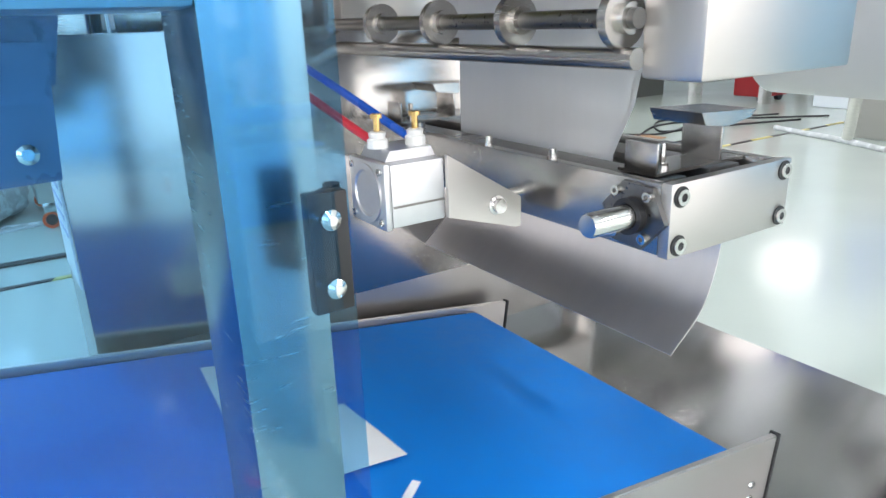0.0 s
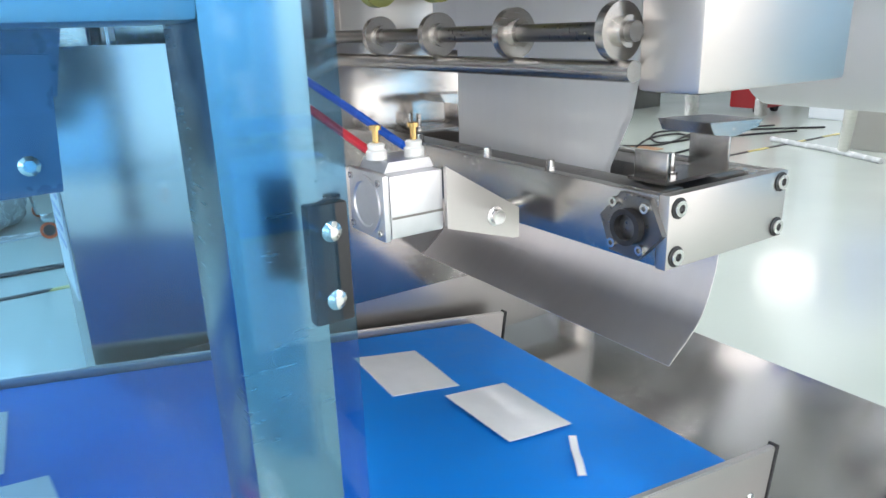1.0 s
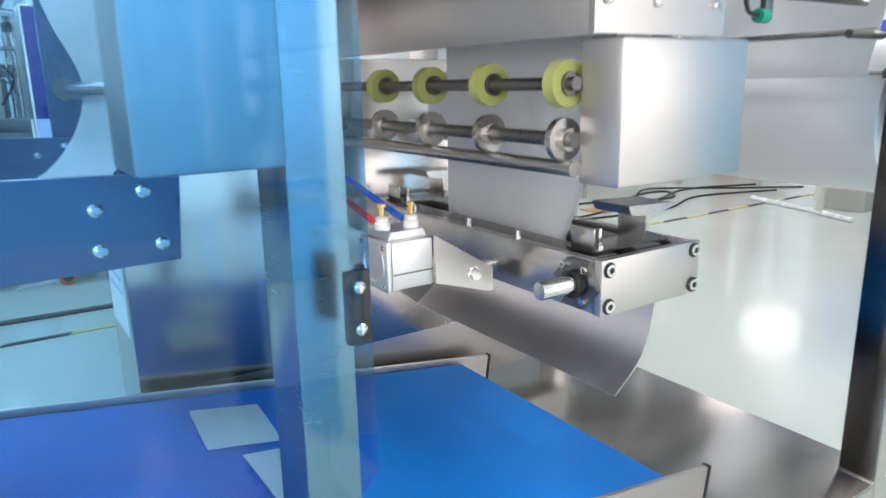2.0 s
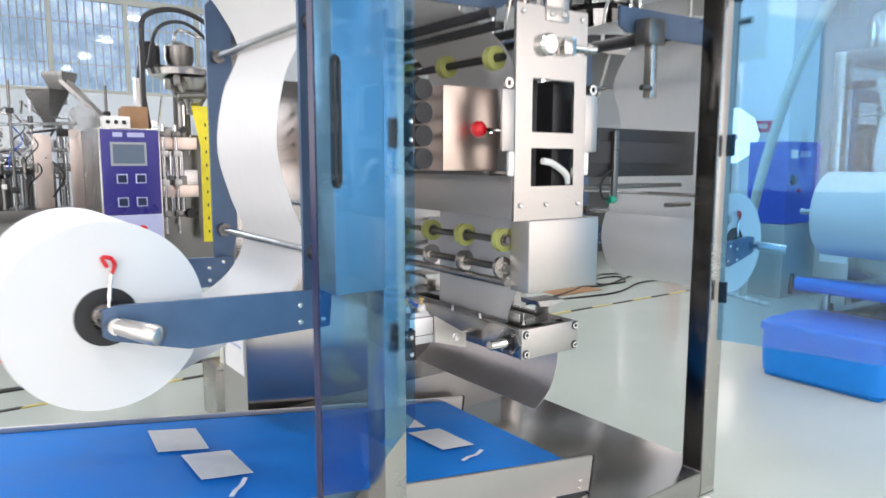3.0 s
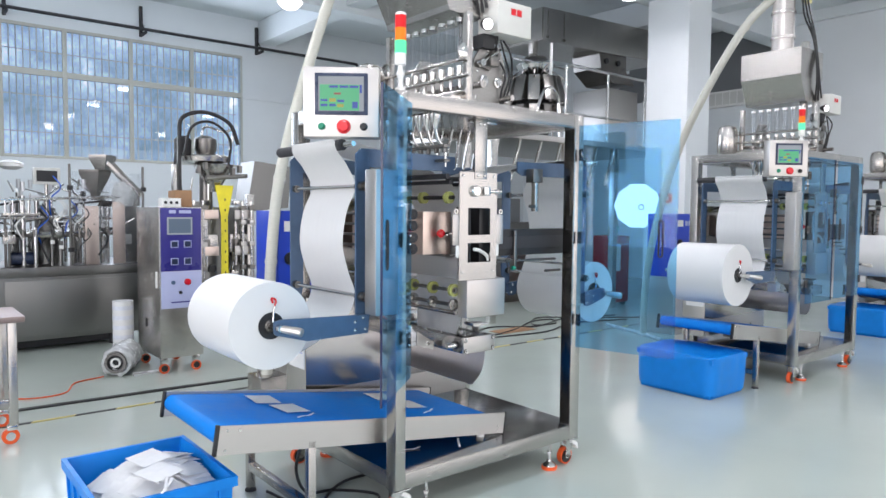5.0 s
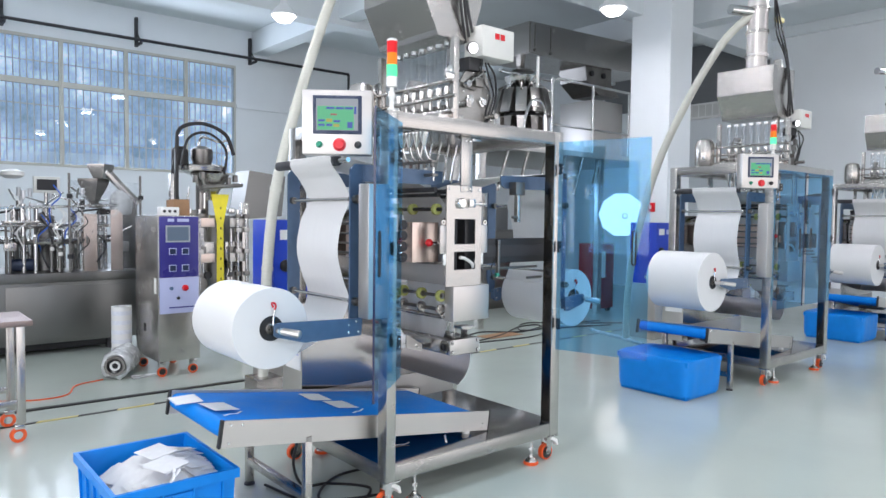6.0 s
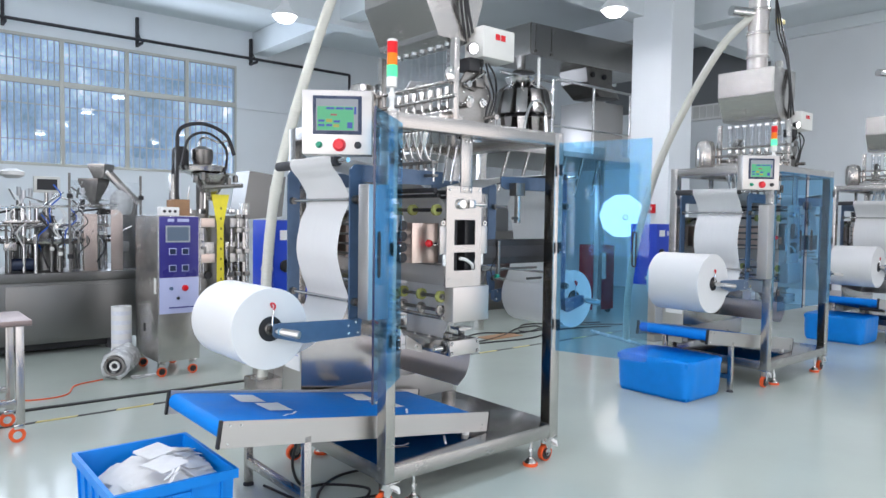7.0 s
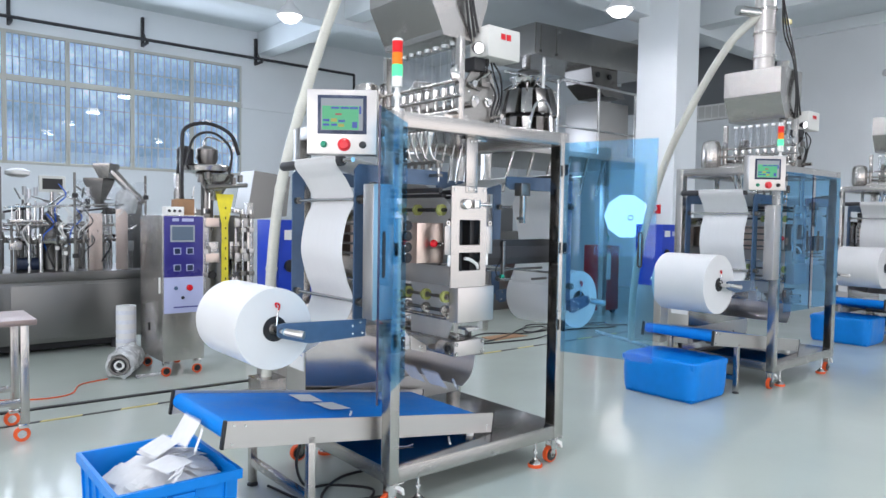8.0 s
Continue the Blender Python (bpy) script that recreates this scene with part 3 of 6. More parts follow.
def packing_machine():
    m = thing("packing_machine", 1.56, 1.96, 0, "stainless multi-lane sachet packing machine with blue acrylic doors", "packing machine", "packing machines in a row")
    X0, X1, Y0, Y1 = 0.88, 2.24, 1.42, 2.50
    for x, y in ((X0, Y0), (X1 - 0.08, Y0), (X0, Y1 - 0.08), (X1 - 0.08, Y1 - 0.08)):
        part("post", box(x, x + (0.060 if (x, y) == (X0, Y0) else 0.08), y, y + 0.08, 0.16, 2.10, 0.004), STEEL, m)
    for y in (Y0, Y1 - 0.08):
        for z in (0.16, 2.02):
            part("rail", box(X0 + 0.060 if y == Y0 else X0 + 0.08, X1 - 0.08, y + 0.001, y + 0.079, z, z + 0.08, 0.004), STEEL_H, m)
    for x in (X0, X1 - 0.08):
        for z in (0.16, 2.02):
            part("rail", box(x + 0.001, x + 0.079, Y0 + 0.08, Y1 - 0.08, z, z + 0.08, 0.004), STEEL_H, m)
    part("base_pan", box(X0 + 0.002, X1 - 0.002, Y0 + 0.002, Y1 - 0.002, 0.2405, 0.2455, 0.001), MIRROR, m, "polished steel base pan")
    part("top_plate", box(X0 + 0.08, X1 - 0.08, Y0 + 0.08, Y1 - 0.08, 2.06, 2.075, 0), MIRROR, m)
    # added thin plate; its dark colour paints a reflection on the post's inner face
    part("door_seal", box(2.1565, 2.1595, 1.424, 1.497, 0.25, 2.015, 0.001), DARKREFLECT, m, "added dark strip painted as the post's dark reflection")
    for x in (0.93, 2.20):
        for y in (1.465, 2.455):
            caster(m, x, y)
    for x in (1.10, 2.03):
        for y in (1.46, 2.46):
            levelling_foot(m, x, y)
    # film frames at the front and at the back
    for flip in (False, True):
        f = mirrored if flip else (lambda b: b)
        for y, lab in ((1.610, "blue-grey painted side plate"), (2.300, "")):
            part("side_plate", f(prism([(0.772, 0.99), (0.826, 0.99), (0.85, 1.10), (0.85, 1.83), (0.80, 1.83), (0.772, 1.80)], "y", y, y + 0.012)), NAVY, m, lab)
            far = 2 * XB - REEL_B - 0.02 if flip else 0.32
            s = part("reel_arm", f(prism([(far, 0.975), (far + 0.015, 0.965), (far + 0.165, 0.925), (0.815, 0.93), (0.822, 1.02), (far + 0.035, 1.035), (far, 1.03)], "y", y - 0.045, y - 0.033)), NAVY, m, "blue-grey painted reel arm")
            for x, z in ((0.785, 1.005), (0.798, 0.95), (0.74, 0.99), (0.74, 0.95)):
                part("bolt", f(turned([(0.007, 0), (0.007, 0.003), (0.004, 0.005)], (x, y - 0.045, z), (x, y - 1, z), 10)), CHROME, s)
            part("stand_off", f(box(0.76, 0.812, y - 0.033, y + 0.0, 0.94, 1.01, 0.002)), NAVY, s)
        for z, x in ((1.645, 0.80), (1.105, 0.80)):
            b = part("guide_bar", f(rod((x, 1.56, z), (x, 2.30, z), 0.011, 14)), CHROME, m)
            for ya, yb, rr in ((1.575, 1.608, 0.022), (1.624, 1.65, 0.017), (2.27, 2.298, 0.02)):
                part("collar", f(rod((x, ya, z), (x, yb, z), rr, 16)), DARKSTEEL, b)
        part("guide_roller", f(rod((0.727, 1.66, 1.845), (0.727, 2.33, 1.845), 0.027, 18)), RUBBER, m, "black rubber film roller")
        part("roller_shaft", f(rod((0.727, 1.56, 1.845), (0.727, 2.36, 1.845), 0.013, 14)), CHROME, m)
        part("tension_rod", f(rod((0.93, 1.62, 1.20), (0.93, 2.30, 1.20), 0.008, 10)), CHROME, m)
        part("link_arm", f(prism([(0.851, 1.74), (1.36, 1.74), (1.40, 1.76), (1.40, 1.82), (0.851, 1.83)], "y", 1.61, 1.622)), NAVY, m)
        part("link_arm", f(prism([(0.851, 1.74), (1.36, 1.74), (1.40, 1.76), (1.40, 1.82), (0.851, 1.83)], "y", 2.30, 2.312)), NAVY, m)
    # reel shafts
    for x in (0.34, REEL_B):
        s = part("reel_shaft", rod((x, 1.53, 1.0), (x, 2.34, 1.0), 0.017, 18), CHROME, m)
        part("handle_grip", turned([(0.012, 0), (0.017, 0.01), (0.021, 0.09), (0.019, 0.105), (0.008, 0.11)], (x, 1.545, 1.0), (x + 0.07, 1.45, 0.985), 18), SATIN, s, "grey tapered hand grip")
    part("switch_box", box(0.752, 0.878, 1.405, 1.50, 1.035, 1.72, 0.006), SATIN, m, "long narrow brushed steel cover")
    part("cabinet_side", box(0.965, 2.10, 2.30, 2.415, 0.30, 0.985, 0.003), SATIN, m, "steel electrical cabinet")
    part("cabinet_cover", box(0.862, 2.05, 2.292, 2.2985, 0.47, 1.02, 0.002), MIRROR, m, "polished steel cover sheet")
    part("corner_panel", box(0.862, 0.879, 2.30, 2.54, 0.30, 0.985, 0.003), SATIN, m)
    o = part("paper_notice", box(0.858, 0.8615, 2.31, 2.50, 0.60, 0.90, 0), WHITEP, m, "printed paper notice")
    for k in range(5):
        part("print_line", box(0.8565, 0.858, 2.33 + 0.01 * (k % 2), 2.47, 0.69 + 0.028 * k, 0.698 + 0.028 * k, 0), LILAC, o)
    # carriage plates
    def carriage(y0, y1):
        c = part("carriage_plate", holed_plate(1.322, 1.588, 1.163, 1.735, y0, y1, [(1.382, 1.541, 1.402, 1.546), (1.381, 1.544, 1.256, 1.360)]), STEEL, m, "brushed steel plate with two openings")
        part("ear", box(1.278, 1.3215, y0, y1, 1.350, 1.512, 0.004), SATIN, c)
        part("ear", box(1.5885, 1.640, y0, y1, 1.350, 1.512, 0.004), SATIN, c)
        for x in (1.303, 1.5885):
            part("lower_ear", box(x, x + 0.0185, y0, y1, 1.285, 1.3495, 0.003), WHITEP, c)
        for x, z in ((1.345, 1.715), (1.565, 1.715), (1.44, 1.205), (1.565, 1.205), (1.345, 1.205)):
            part("bolt", turned([(0.007, 0), (0.007, 0.004), (0.004, 0.006)], (x, y0, z), (x, y0 - 1, z), 10), CHROME, c)
        part("clamp_knob", turned([(0.030, 0), (0.030, 0.016), (0.024, 0.024)], (1.425, y0, 1.635), (1.425, y0 - 1, 1.635), 20), CHROME, c)
        bm = box(1.470, 1.515, y0 - 0.03, y0, 1.612, 1.660, 0.004)
        rod((1.515, y0 - 0.015, 1.635), (1.60, y0 - 0.015, 1.635), 0.008, 10, bm)
        rod((1.585, y0 - 0.015, 1.635), (1.60, y0 - 0.015, 1.635), 0.014, 12, bm)
        part("clamp", bm, CHROME, c)
        for x in (1.297, 1.615):
            part("eye_bolt", ring((x, y0 - 0.004, 1.527), (x, y0 + 0.004, 1.527), 0.014, 0.008, 16), CHROME, c)
        part("hanger", box(1.425, 1.51, y0 - 0.004, y0 + 0.012, 1.7355, 2.03, 0.003), STEEL, m)
        part("hanger_lap", box(1.425, 1.51, y0 - 0.0042, y0 - 0.0004, 1.70, 1.7355, 0.001), STEEL, m)
        for x, z in ((1.445, 1.718), (1.49, 1.718), (1.455, 1.99), (1.485, 1.99)):
            part("bolt", turned([(0.008, 0), (0.008, 0.004), (0.004, 0.007)], (x, y0 - 0.004, z), (x, y0 - 1, z), 10), CHROME, m)
    carriage(1.478, 1.488)
    carriage(2.368, 2.378)
    part("hanger_foot", box(1.42, 1.60, 1.50, 1.53, 2.0, 2.02, 0.003), CHROME, m)
    # black blocks added to paint the shade inside the plate openings
    part("inner_block", box(1.40, 1.45, 1.53, 1.60, 1.20, 1.55, 0.004), BLACK, m)
    part("inner_block", box(1.50, 1.60, 1.52, 1.60, 1.25, 1.55, 0.004), BLACK, m)
    part("white_link", sweep([(1.44, 1.495, 1.325), (1.48, 1.497, 1.318), (1.535, 1.50, 1.29), (1.55, 1.50, 1.262)], 0.0095, 10), WHITEP, m, "white plastic link")
    # cover box over the lower rollers
    part("drive_cover", box(1.385, 1.665, 1.484, 1.564, 0.956, 1.1615, 0.006), SATIN, m, "square brushed steel drive cover")
    part("drive_cover", box(1.385, 1.665, 2.30, 2.36, 0.956, 1.1615, 0.006), SATIN, m)
    part("cross_plate", box(1.372, 1.38, 1.49, 2.36, 1.165, 1.285, 0.002), SATIN, m)
    part("cross_channel", box(1.30, 1.37, 1.56, 2.36, 1.285, 1.297, 0.002), DARKSTEEL, m)
    for x in (1.375, 1.625):
        part("roller", rod((x, 1.56, 0.978), (x, 2.32, 0.978), 0.012, 18), STEEL_H, m)
        a = part("ring_shaft", rod((x, 1.56, 1.10), (x, 2.32, 1.10), 0.010, 16), DARKSTEEL, m)
        b = part("disc_shaft", rod((x, 1.56, 1.02), (x, 2.32, 1.02), 0.011, 16), DARKSTEEL, m)
        for y in (1.585, 1.765, 1.945, 2.125):
            part("pull_ring", ring((x, y - 0.011, 1.10), (x, y + 0.011, 1.10), 0.034, 0.011, 28), GREENRING, a, "yellow-green rubber ring")
            part("ring_hub", rod((x, y - 0.016, 1.10), (x, y + 0.016, 1.10), 0.018, 16), DARKSTEEL, a)
            c = part("steel_disc", turned([(0.012, -0.016), (0.017, -0.016), (0.017, -0.007), (0.032, -0.006), (0.032, 0.006), (0.017, 0.007), (0.017, 0.016), (0.012, 0.016)], (x, y, 1.02), (x, y + 1, 1.02), 28), STEEL, b)
        a = part("upper_shaft", rod((x - 0.06, 1.52, 1.60), (x - 0.06, 2.36, 1.60), 0.011, 16), BLACK, m)
        for y in (1.56, 1.78, 2.0, 2.2):
            part("pull_ring", ring((x - 0.06, y - 0.012, 1.60), (x - 0.06, y + 0.012, 1.60), 0.032, 0.012, 24), GREENRING, a, "yellow-green rubber ring")
        part("upper_bar", box(x - 0.09, x - 0.06, 1.52, 2.36, 1.67, 1.69, 0.003), BLACK, m)
        part("upper_roller", rod((x - 0.10, 1.52, 1.71), (x - 0.10, 2.36, 1.71), 0.014, 16), RUBBER, m)
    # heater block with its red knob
    h = part("sealing_block", box(1.175, 1.365, 1.60, 2.30, 1.298, 1.525, 0.004), ROSE, m, "steel sealing block with a pink reflection painted in")
    part("knob_rod", rod((1.315, 1.57, 1.405), (1.345, 1.60, 1.405), 0.006, 10), CHROME, h)
    part("knob", turned([(0.004, -0.022), (0.014, -0.018), (0.022, -0.006), (0.022, 0.006), (0.014, 0.018), (0.004, 0.022)], (1.268, 1.565, 1.41), (1.3, 1.565, 1.41), 20), RED, h, "red ball knob")
    part("knob_rod", rod((1.27, 1.565, 1.41), (1.355, 1.565, 1.408), 0.006, 10), CHROME, h)
    for z in (1.33, 1.39, 1.45, 1.51):
        part("idler", turned([(0.012, -0.02), (0.028, -0.018), (0.028, 0.018), (0.012, 0.02)], (1.115, 1.62, z), (1.115, 2, z), 20), RUBBER, m)
        part("idler_shaft", rod((1.115, 1.60, z), (1.115, 2.30, z), 0.008, 12), DARKSTEEL, m)
    # jaw trough
    part("jaw_end_plate", box(1.392, 1.621, 1.515, 1.530, 0.757, 0.845, 0.002), SATIN, m, "satin steel jaw end plate")
    for x, z in ((1.408, 0.829), (1.606, 0.831), (1.606, 0.772), (1.408, 0.772)):
        k = part("socket_screw", ring((x, 1.510, z), (x, 1.516, z), 0.0095, 0.005, 20), CHROME, m)
        # black disc and ring paint in the shade of the screw recesses
        part("socket", rod((x, 1.5125, z), (x, 1.516, z), 0.005, 6), BLACK, k)
        part("counterbore", ring((x, 1.5135, z), (x, 1.5165, z), 0.0125, 0.0096, 20), BLACK, k)
    part("jaw_rail", box(1.392, 1.408, 1.530, 2.34, 0.759, 0.843, 0.002), STEEL_H, m, "machined steel jaw rail")
    part("jaw_rail", box(1.605, 1.621, 1.530, 2.34, 0.759, 0.843, 0.002), STEEL, m)
    part("jaw_end_plate", box(1.392, 1.621, 2.34, 2.355, 0.757, 0.845, 0.002), SATIN, m)
    part("jaw_bar", box(1.425, 1.475, 1.56, 2.32, 0.775, 0.836, 0.003), DARKSTEEL, m)
    o = part("moving_jaw", box(1.52, 1.58, 1.56, 2.32, 0.775, 0.838, 0.003), DARKSTEEL, m)
    for y in (1.60, 2.20):
        bm = prism([(1.43, 0.8385), (1.60, 0.8385), (1.60, 0.8425), (1.43, 0.8425)], "y", y - 0.030, y + 0.030)
        box(1.43, 1.434, y - 0.030, y + 0.02, 0.8425, 0.878, 0.001, bm)
        box(1.55, 1.554, y - 0.030, y + 0.03, 0.8425, 0.895, 0.001, bm)
        prism([(1.50, 0.908), (1.612, 0.903), (1.602, 0.894), (1.554, 0.886), (1.51, 0.892)], "y", y - 0.035, y + 0.045, bm)
        part("film_guide", bm, STEEL, o, "bent sheet steel film guide")
        part("post_screw", turned([(0.009, 0), (0.009, 0.006), (0.005, 0.006), (0.005, 0.030)], (1.465, y - 0.008, 0.8425), (1.465, y - 0.008, 1), 8), CHROME, o)
    for y in (1.72, 1.86, 2.05):
        part("screw", turned([(0.007, 0), (0.007, 0.004), (0.0055, 0.004), (0.0055, 0.014)], (1.402, y, 0.843), (1.402, y, 1), 10), CHROME, m)
    fl = part("flange", prism([(1.5158, 0.7994), (1.536, 0.8384), (1.5792, 0.841), (1.6103, 0.8072), (1.5927, 0.7669), (1.5495, 0.763)], "x", 1.384, 1.3955), DARKSTEEL, m, "diamond-shaped bearing flange")
    for y, z in ((1.5401, 0.828), (1.5873, 0.828), (1.5873, 0.7773), (1.5441, 0.7773)):
        part("screw", ring((1.379, y, z), (1.385, y, z), 0.006, 0.003, 14), CHROME, fl)
    part("bearing", ring((1.374, 1.563, 0.802), (1.386, 1.563, 0.802), 0.022, 0.0155, 24), BLACK, fl)
    # air cylinder
    c = part("air_cylinder", box(1.162, 1.238, 1.735, 1.822, 0.787, 0.865, 0.004), ALU, m, "grey aluminium air cylinder")
    part("end_plate", box(1.152, 1.1615, 1.733, 1.824, 0.785, 0.867, 0.006), ALU, c)
    part("end_cap", turned([(0.037, 0), (0.037, 0.003), (0.029, 0.003), (0.027, 0.001)], (1.1525, 1.778, 0.826), (1.0, 1.778, 0.826), 32), ALU, c)
    for y, z in ((1.743, 0.795), (1.743, 0.857), (1.814, 0.795), (1.814, 0.857)):
        part("cap_screw", ring((1.1495, y, z), (1.1525, y, z), 0.0045, 0.0022, 12), CHROME, c)
    part("groove", box(1.164, 1.237, 1.7335, 1.7352, 0.812, 0.8145, 0), DARKSTEEL, c)
    part("top_block", prism([(1.165, 0.8655), (1.236, 0.8655), (1.230, 0.878), (1.172, 0.878)], "y", 1.752, 1.815), ALU, c)
    for x, y, mt in ((1.174, 1.785, TUBERED), (1.222, 1.775, TUBEBLUE)):
        v = part("speed_valve", turned([(0.013, 0), (0.013, 0.010), (0.010, 0.012), (0.011, 0.018), (0.008, 0.020)], (x, y, 0.878), (x, y, 1), 16), WHITEP, c, "white speed control valve with brass screw")
        part("valve_screw", turned([(0.0042, 0.020), (0.0042, 0.036), (0.0075, 0.036), (0.0075, 0.041)], (x, y, 0.878), (x, y, 1), 10), BRASS, v)
        part("air_hose", sweep([(x - 0.004, y + 0.010, 0.887), (x - 0.012, y + 0.030, 0.897), (x - 0.035, y + 0.12, 0.935), (x - 0.06, y + 0.26, 0.985), (x - 0.08, y + 0.44, 1.05)], 0.0055, 10), mt, v)
    part("bracket", prism([(1.2385, 0.789), (1.345, 0.757), (1.354, 0.757), (1.354, 0.798), (1.345, 0.803), (1.2385, 0.868)], "y", 1.728, 1.7345), SATIN, c)
    part("bracket_flange", box(1.3485, 1.354, 1.7347, 1.80, 0.757, 0.798, 0.001), SATIN, c)
    part("bolt", turned([(0.013, 0), (0.013, 0.002), (0.0095, 0.003), (0.0095, 0.011)], (1.313, 1.728, 0.793), (1.313, 1.0, 0.793), 14), CHROME, c)
    part("piston_rod", rod((1.354, 1.775, 0.79), (1.394, 1.775, 0.79), 0.008, 14), CHROME, c)
    # bag chute and sheets under the jaws
    part("bag_chute", ribbon([(1.640, 0.756), (1.640, 0.715), (1.632, 0.66), (1.605, 0.60), (1.545, 0.548)], 1.615, 2.29, 0.002), CHUTEM, m, "curved polished steel bag chute")
    part("back_sheet", box(1.0, 1.69, 2.395, 2.40, 0.98, 1.6, 0.001), MIRROR, m)
    # back-side dark channel and sensor arm
    d = part("dark_channel", box(1.66, 2.235, 1.56, 1.61, 1.276, 1.428, 0.004), BLACK, m, "black channel section")
    part("channel_face", box(1.68, 2.22, 1.555, 1.5595, 1.318, 1.386, 0.002), RUBBER, d)
    part("sensor_arm", box(1.79, 1.812, 1.54, 1.552, 1.20, 1.42, 0.003), DARKSTEEL, m)
    part("sensor", rod((1.775, 1.545, 1.205), (1.80, 1.545, 1.205), 0.012, 12), material("green_sensor", (0.0, 0.25, 0.16), 0.4), m, "green sensor tip")
    part("sensor_cable", sweep([(1.775, 1.545, 1.205), (1.745, 1.545, 1.215), (1.74, 1.545, 1.26), (1.785, 1.545, 1.30)], 0.004, 6), BLACK, m)
    part("cross_bar", rod((1.67, 1.56, 1.245), (2.16, 1.56, 1.245), 0.008, 10), DARKSTEEL, m)
    part("cross_bar", rod((2.03, 1.52, 1.18), (2.16, 1.52, 1.18), 0.008, 10), DARKSTEEL, m)
    b = part("encoder_post", box(1.96, 1.99, 1.545, 1.575, 1.53, 1.73, 0.003), STEEL, m)
    part("encoder_block", box(1.94, 2.02, 1.54, 1.60, 1.70, 1.78, 0.003), DARKSTEEL, m)
    part("encoder_rod", rod((1.92, 1.55, 1.56), (1.965, 1.55, 1.56), 0.009, 10), DARKSTEEL, m)
    # powder pipes and filling funnels under the top
    for k in range(8):
        y = 1.56 + 0.068 * k
        f = part("fill_funnel", turned([(0.034, 0.09), (0.034, 0.075), (0.009, 0.0), (0.007, 0.0)], (1.22, y, 1.95), (1.22, y, 3), 14), CHROME, m)
        part("fill_pipe", sweep([(1.22, y, 1.955), (1.24, y, 1.90), (1.28, y, 1.86), (1.29, y, 1.80), (1.29, y, 1.76)], 0.008, 8), CHROME, f)
        part("collar", rod((1.283, y, 1.835), (1.283, y, 1.86), 0.013, 10), DARKSTEEL, f)
    part("funnel_bar", box(1.255, 1.30, 1.53, 2.30, 1.86, 1.875, 0.002), DARKSTEEL, m)
    part("funnel_bar", box(1.26, 1.30, 1.53, 2.30, 1.785, 1.80, 0.002), DARKSTEEL, m)
    for k in range(6):
        part("back_strut", rod((1.72 + 0.075 * k, 2.2, 2.06), (1.69 + 0.08 * k, 2.25, 1.80), 0.009, 8), CHROME, m)
    # dosing head on the top
    z = 2.10
    for y in (1.60, 2.16):
        d = part("dosing_side_plate", prism([(1.50, 2.13), (1.80, 2.13), (1.80, 2.20), (1.75, 2.36), (1.71, 2.45), (1.58, 2.45), (1.52, 2.36), (1.50, 2.28)], "y", y, y + 0.014), MACHINED, m, "machined steel dosing side plate")
        for x in (1.585, 1.69):
            part("hex_nut", turned([(0.032, 0), (0.032, 0.015), (0.02, 0.018), (0.02, 0.026)], (x, y, 2.25), (x, y - 1, 2.25), 6), CHROME, d)
        part("lever", prism([(1.56, 2.32), (1.62, 2.31), (1.70, 2.40), (1.67, 2.44), (1.60, 2.38)], "y", y - 0.02, y - 0.004), DARKSTEEL, d)
        for x, z in ((1.53, 2.15), (1.77, 2.15), (1.62, 2.42), (1.68, 2.42), (1.54, 2.30), (1.74, 2.30)):
            part("bolt", turned([(0.009, 0), (0.009, 0.006), (0.005, 0.008)], (x, y, z), (x, y - 1, z), 8), CHROME, d)
        part("pivot_block", box(1.60, 1.67, y - 0.05, y - 0.001, 2.33, 2.385, 0.006), DARKSTEEL, d)
        part("tie_rod", rod((1.55, y - 0.03, 2.34), (1.69, y - 0.03, 2.43), 0.009, 10), CHROME, d)
        part("knuckle", rod((1.55, y - 0.045, 2.34), (1.55, y - 0.01, 2.34), 0.020, 14), CHROME, d)
    part("dosing_foot", box(1.50, 1.64, 1.57, 1.63, 2.10, 2.13, 0.003), CHROME, m)
    for x, zz, r in ((1.38, 2.16, 0.014), (1.38, 2.33, 0.010), (1.50, 2.21, 0.02), (1.72, 2.16, 0.016), (1.40, 2.25, 0.012)):
        part("dosing_bar", rod((x, 1.50, zz), (x, 2.30, zz), r, 14), STEEL, m)
    part("dosing_tray", box(1.32, 1.50, 1.55, 2.28, 2.12, 2.15, 0.003), STEEL, m)
    for k in range(8):
        y = 1.60 + 0.078 * k
        t = part("dosing_tube", ring((1.42, y, 2.33), (1.42, y, 2.54), 0.023, 0.019, 16), CLEAR, m, "clear plastic dosing tube")
        part("tube_cap", rod((1.42, y, 2.54), (1.42, y, 2.56), 0.026, 14), CHROME, t)
        part("nozzle", turned([(0.020, 0.12), (0.020, 0.07), (0.010, 0.05), (0.010, 0.0)], (1.42, y, 2.19), (1.42, y, 3), 12), CHROME, t)
        part("clip", box(1.385, 1.40, y - 0.012, y + 0.012, 2.17, 2.20, 0.002), DARKSTEEL, t)
    for y in (1.54, 2.26):
        part("end_disc", turned([(0.045, 0), (0.045, 0.012), (0.02, 0.02)], (1.39, y, 2.37), (1.39, y - 1, 2.37), 22), CHROME, m)
        part("dosing_post", box(1.40, 1.44, y - 0.02, y + 0.02, 2.10, 2.58, 0.003), STEEL, m)
    part("air_tank", turned([(0.03, 0), (0.08, 0.02), (0.10, 0.06), (0.10, 0.26), (0.08, 0.31), (0.03, 0.33)], (1.35, 2.38, 2.10), (1.35, 2.38, 3), 24), STEEL, m)
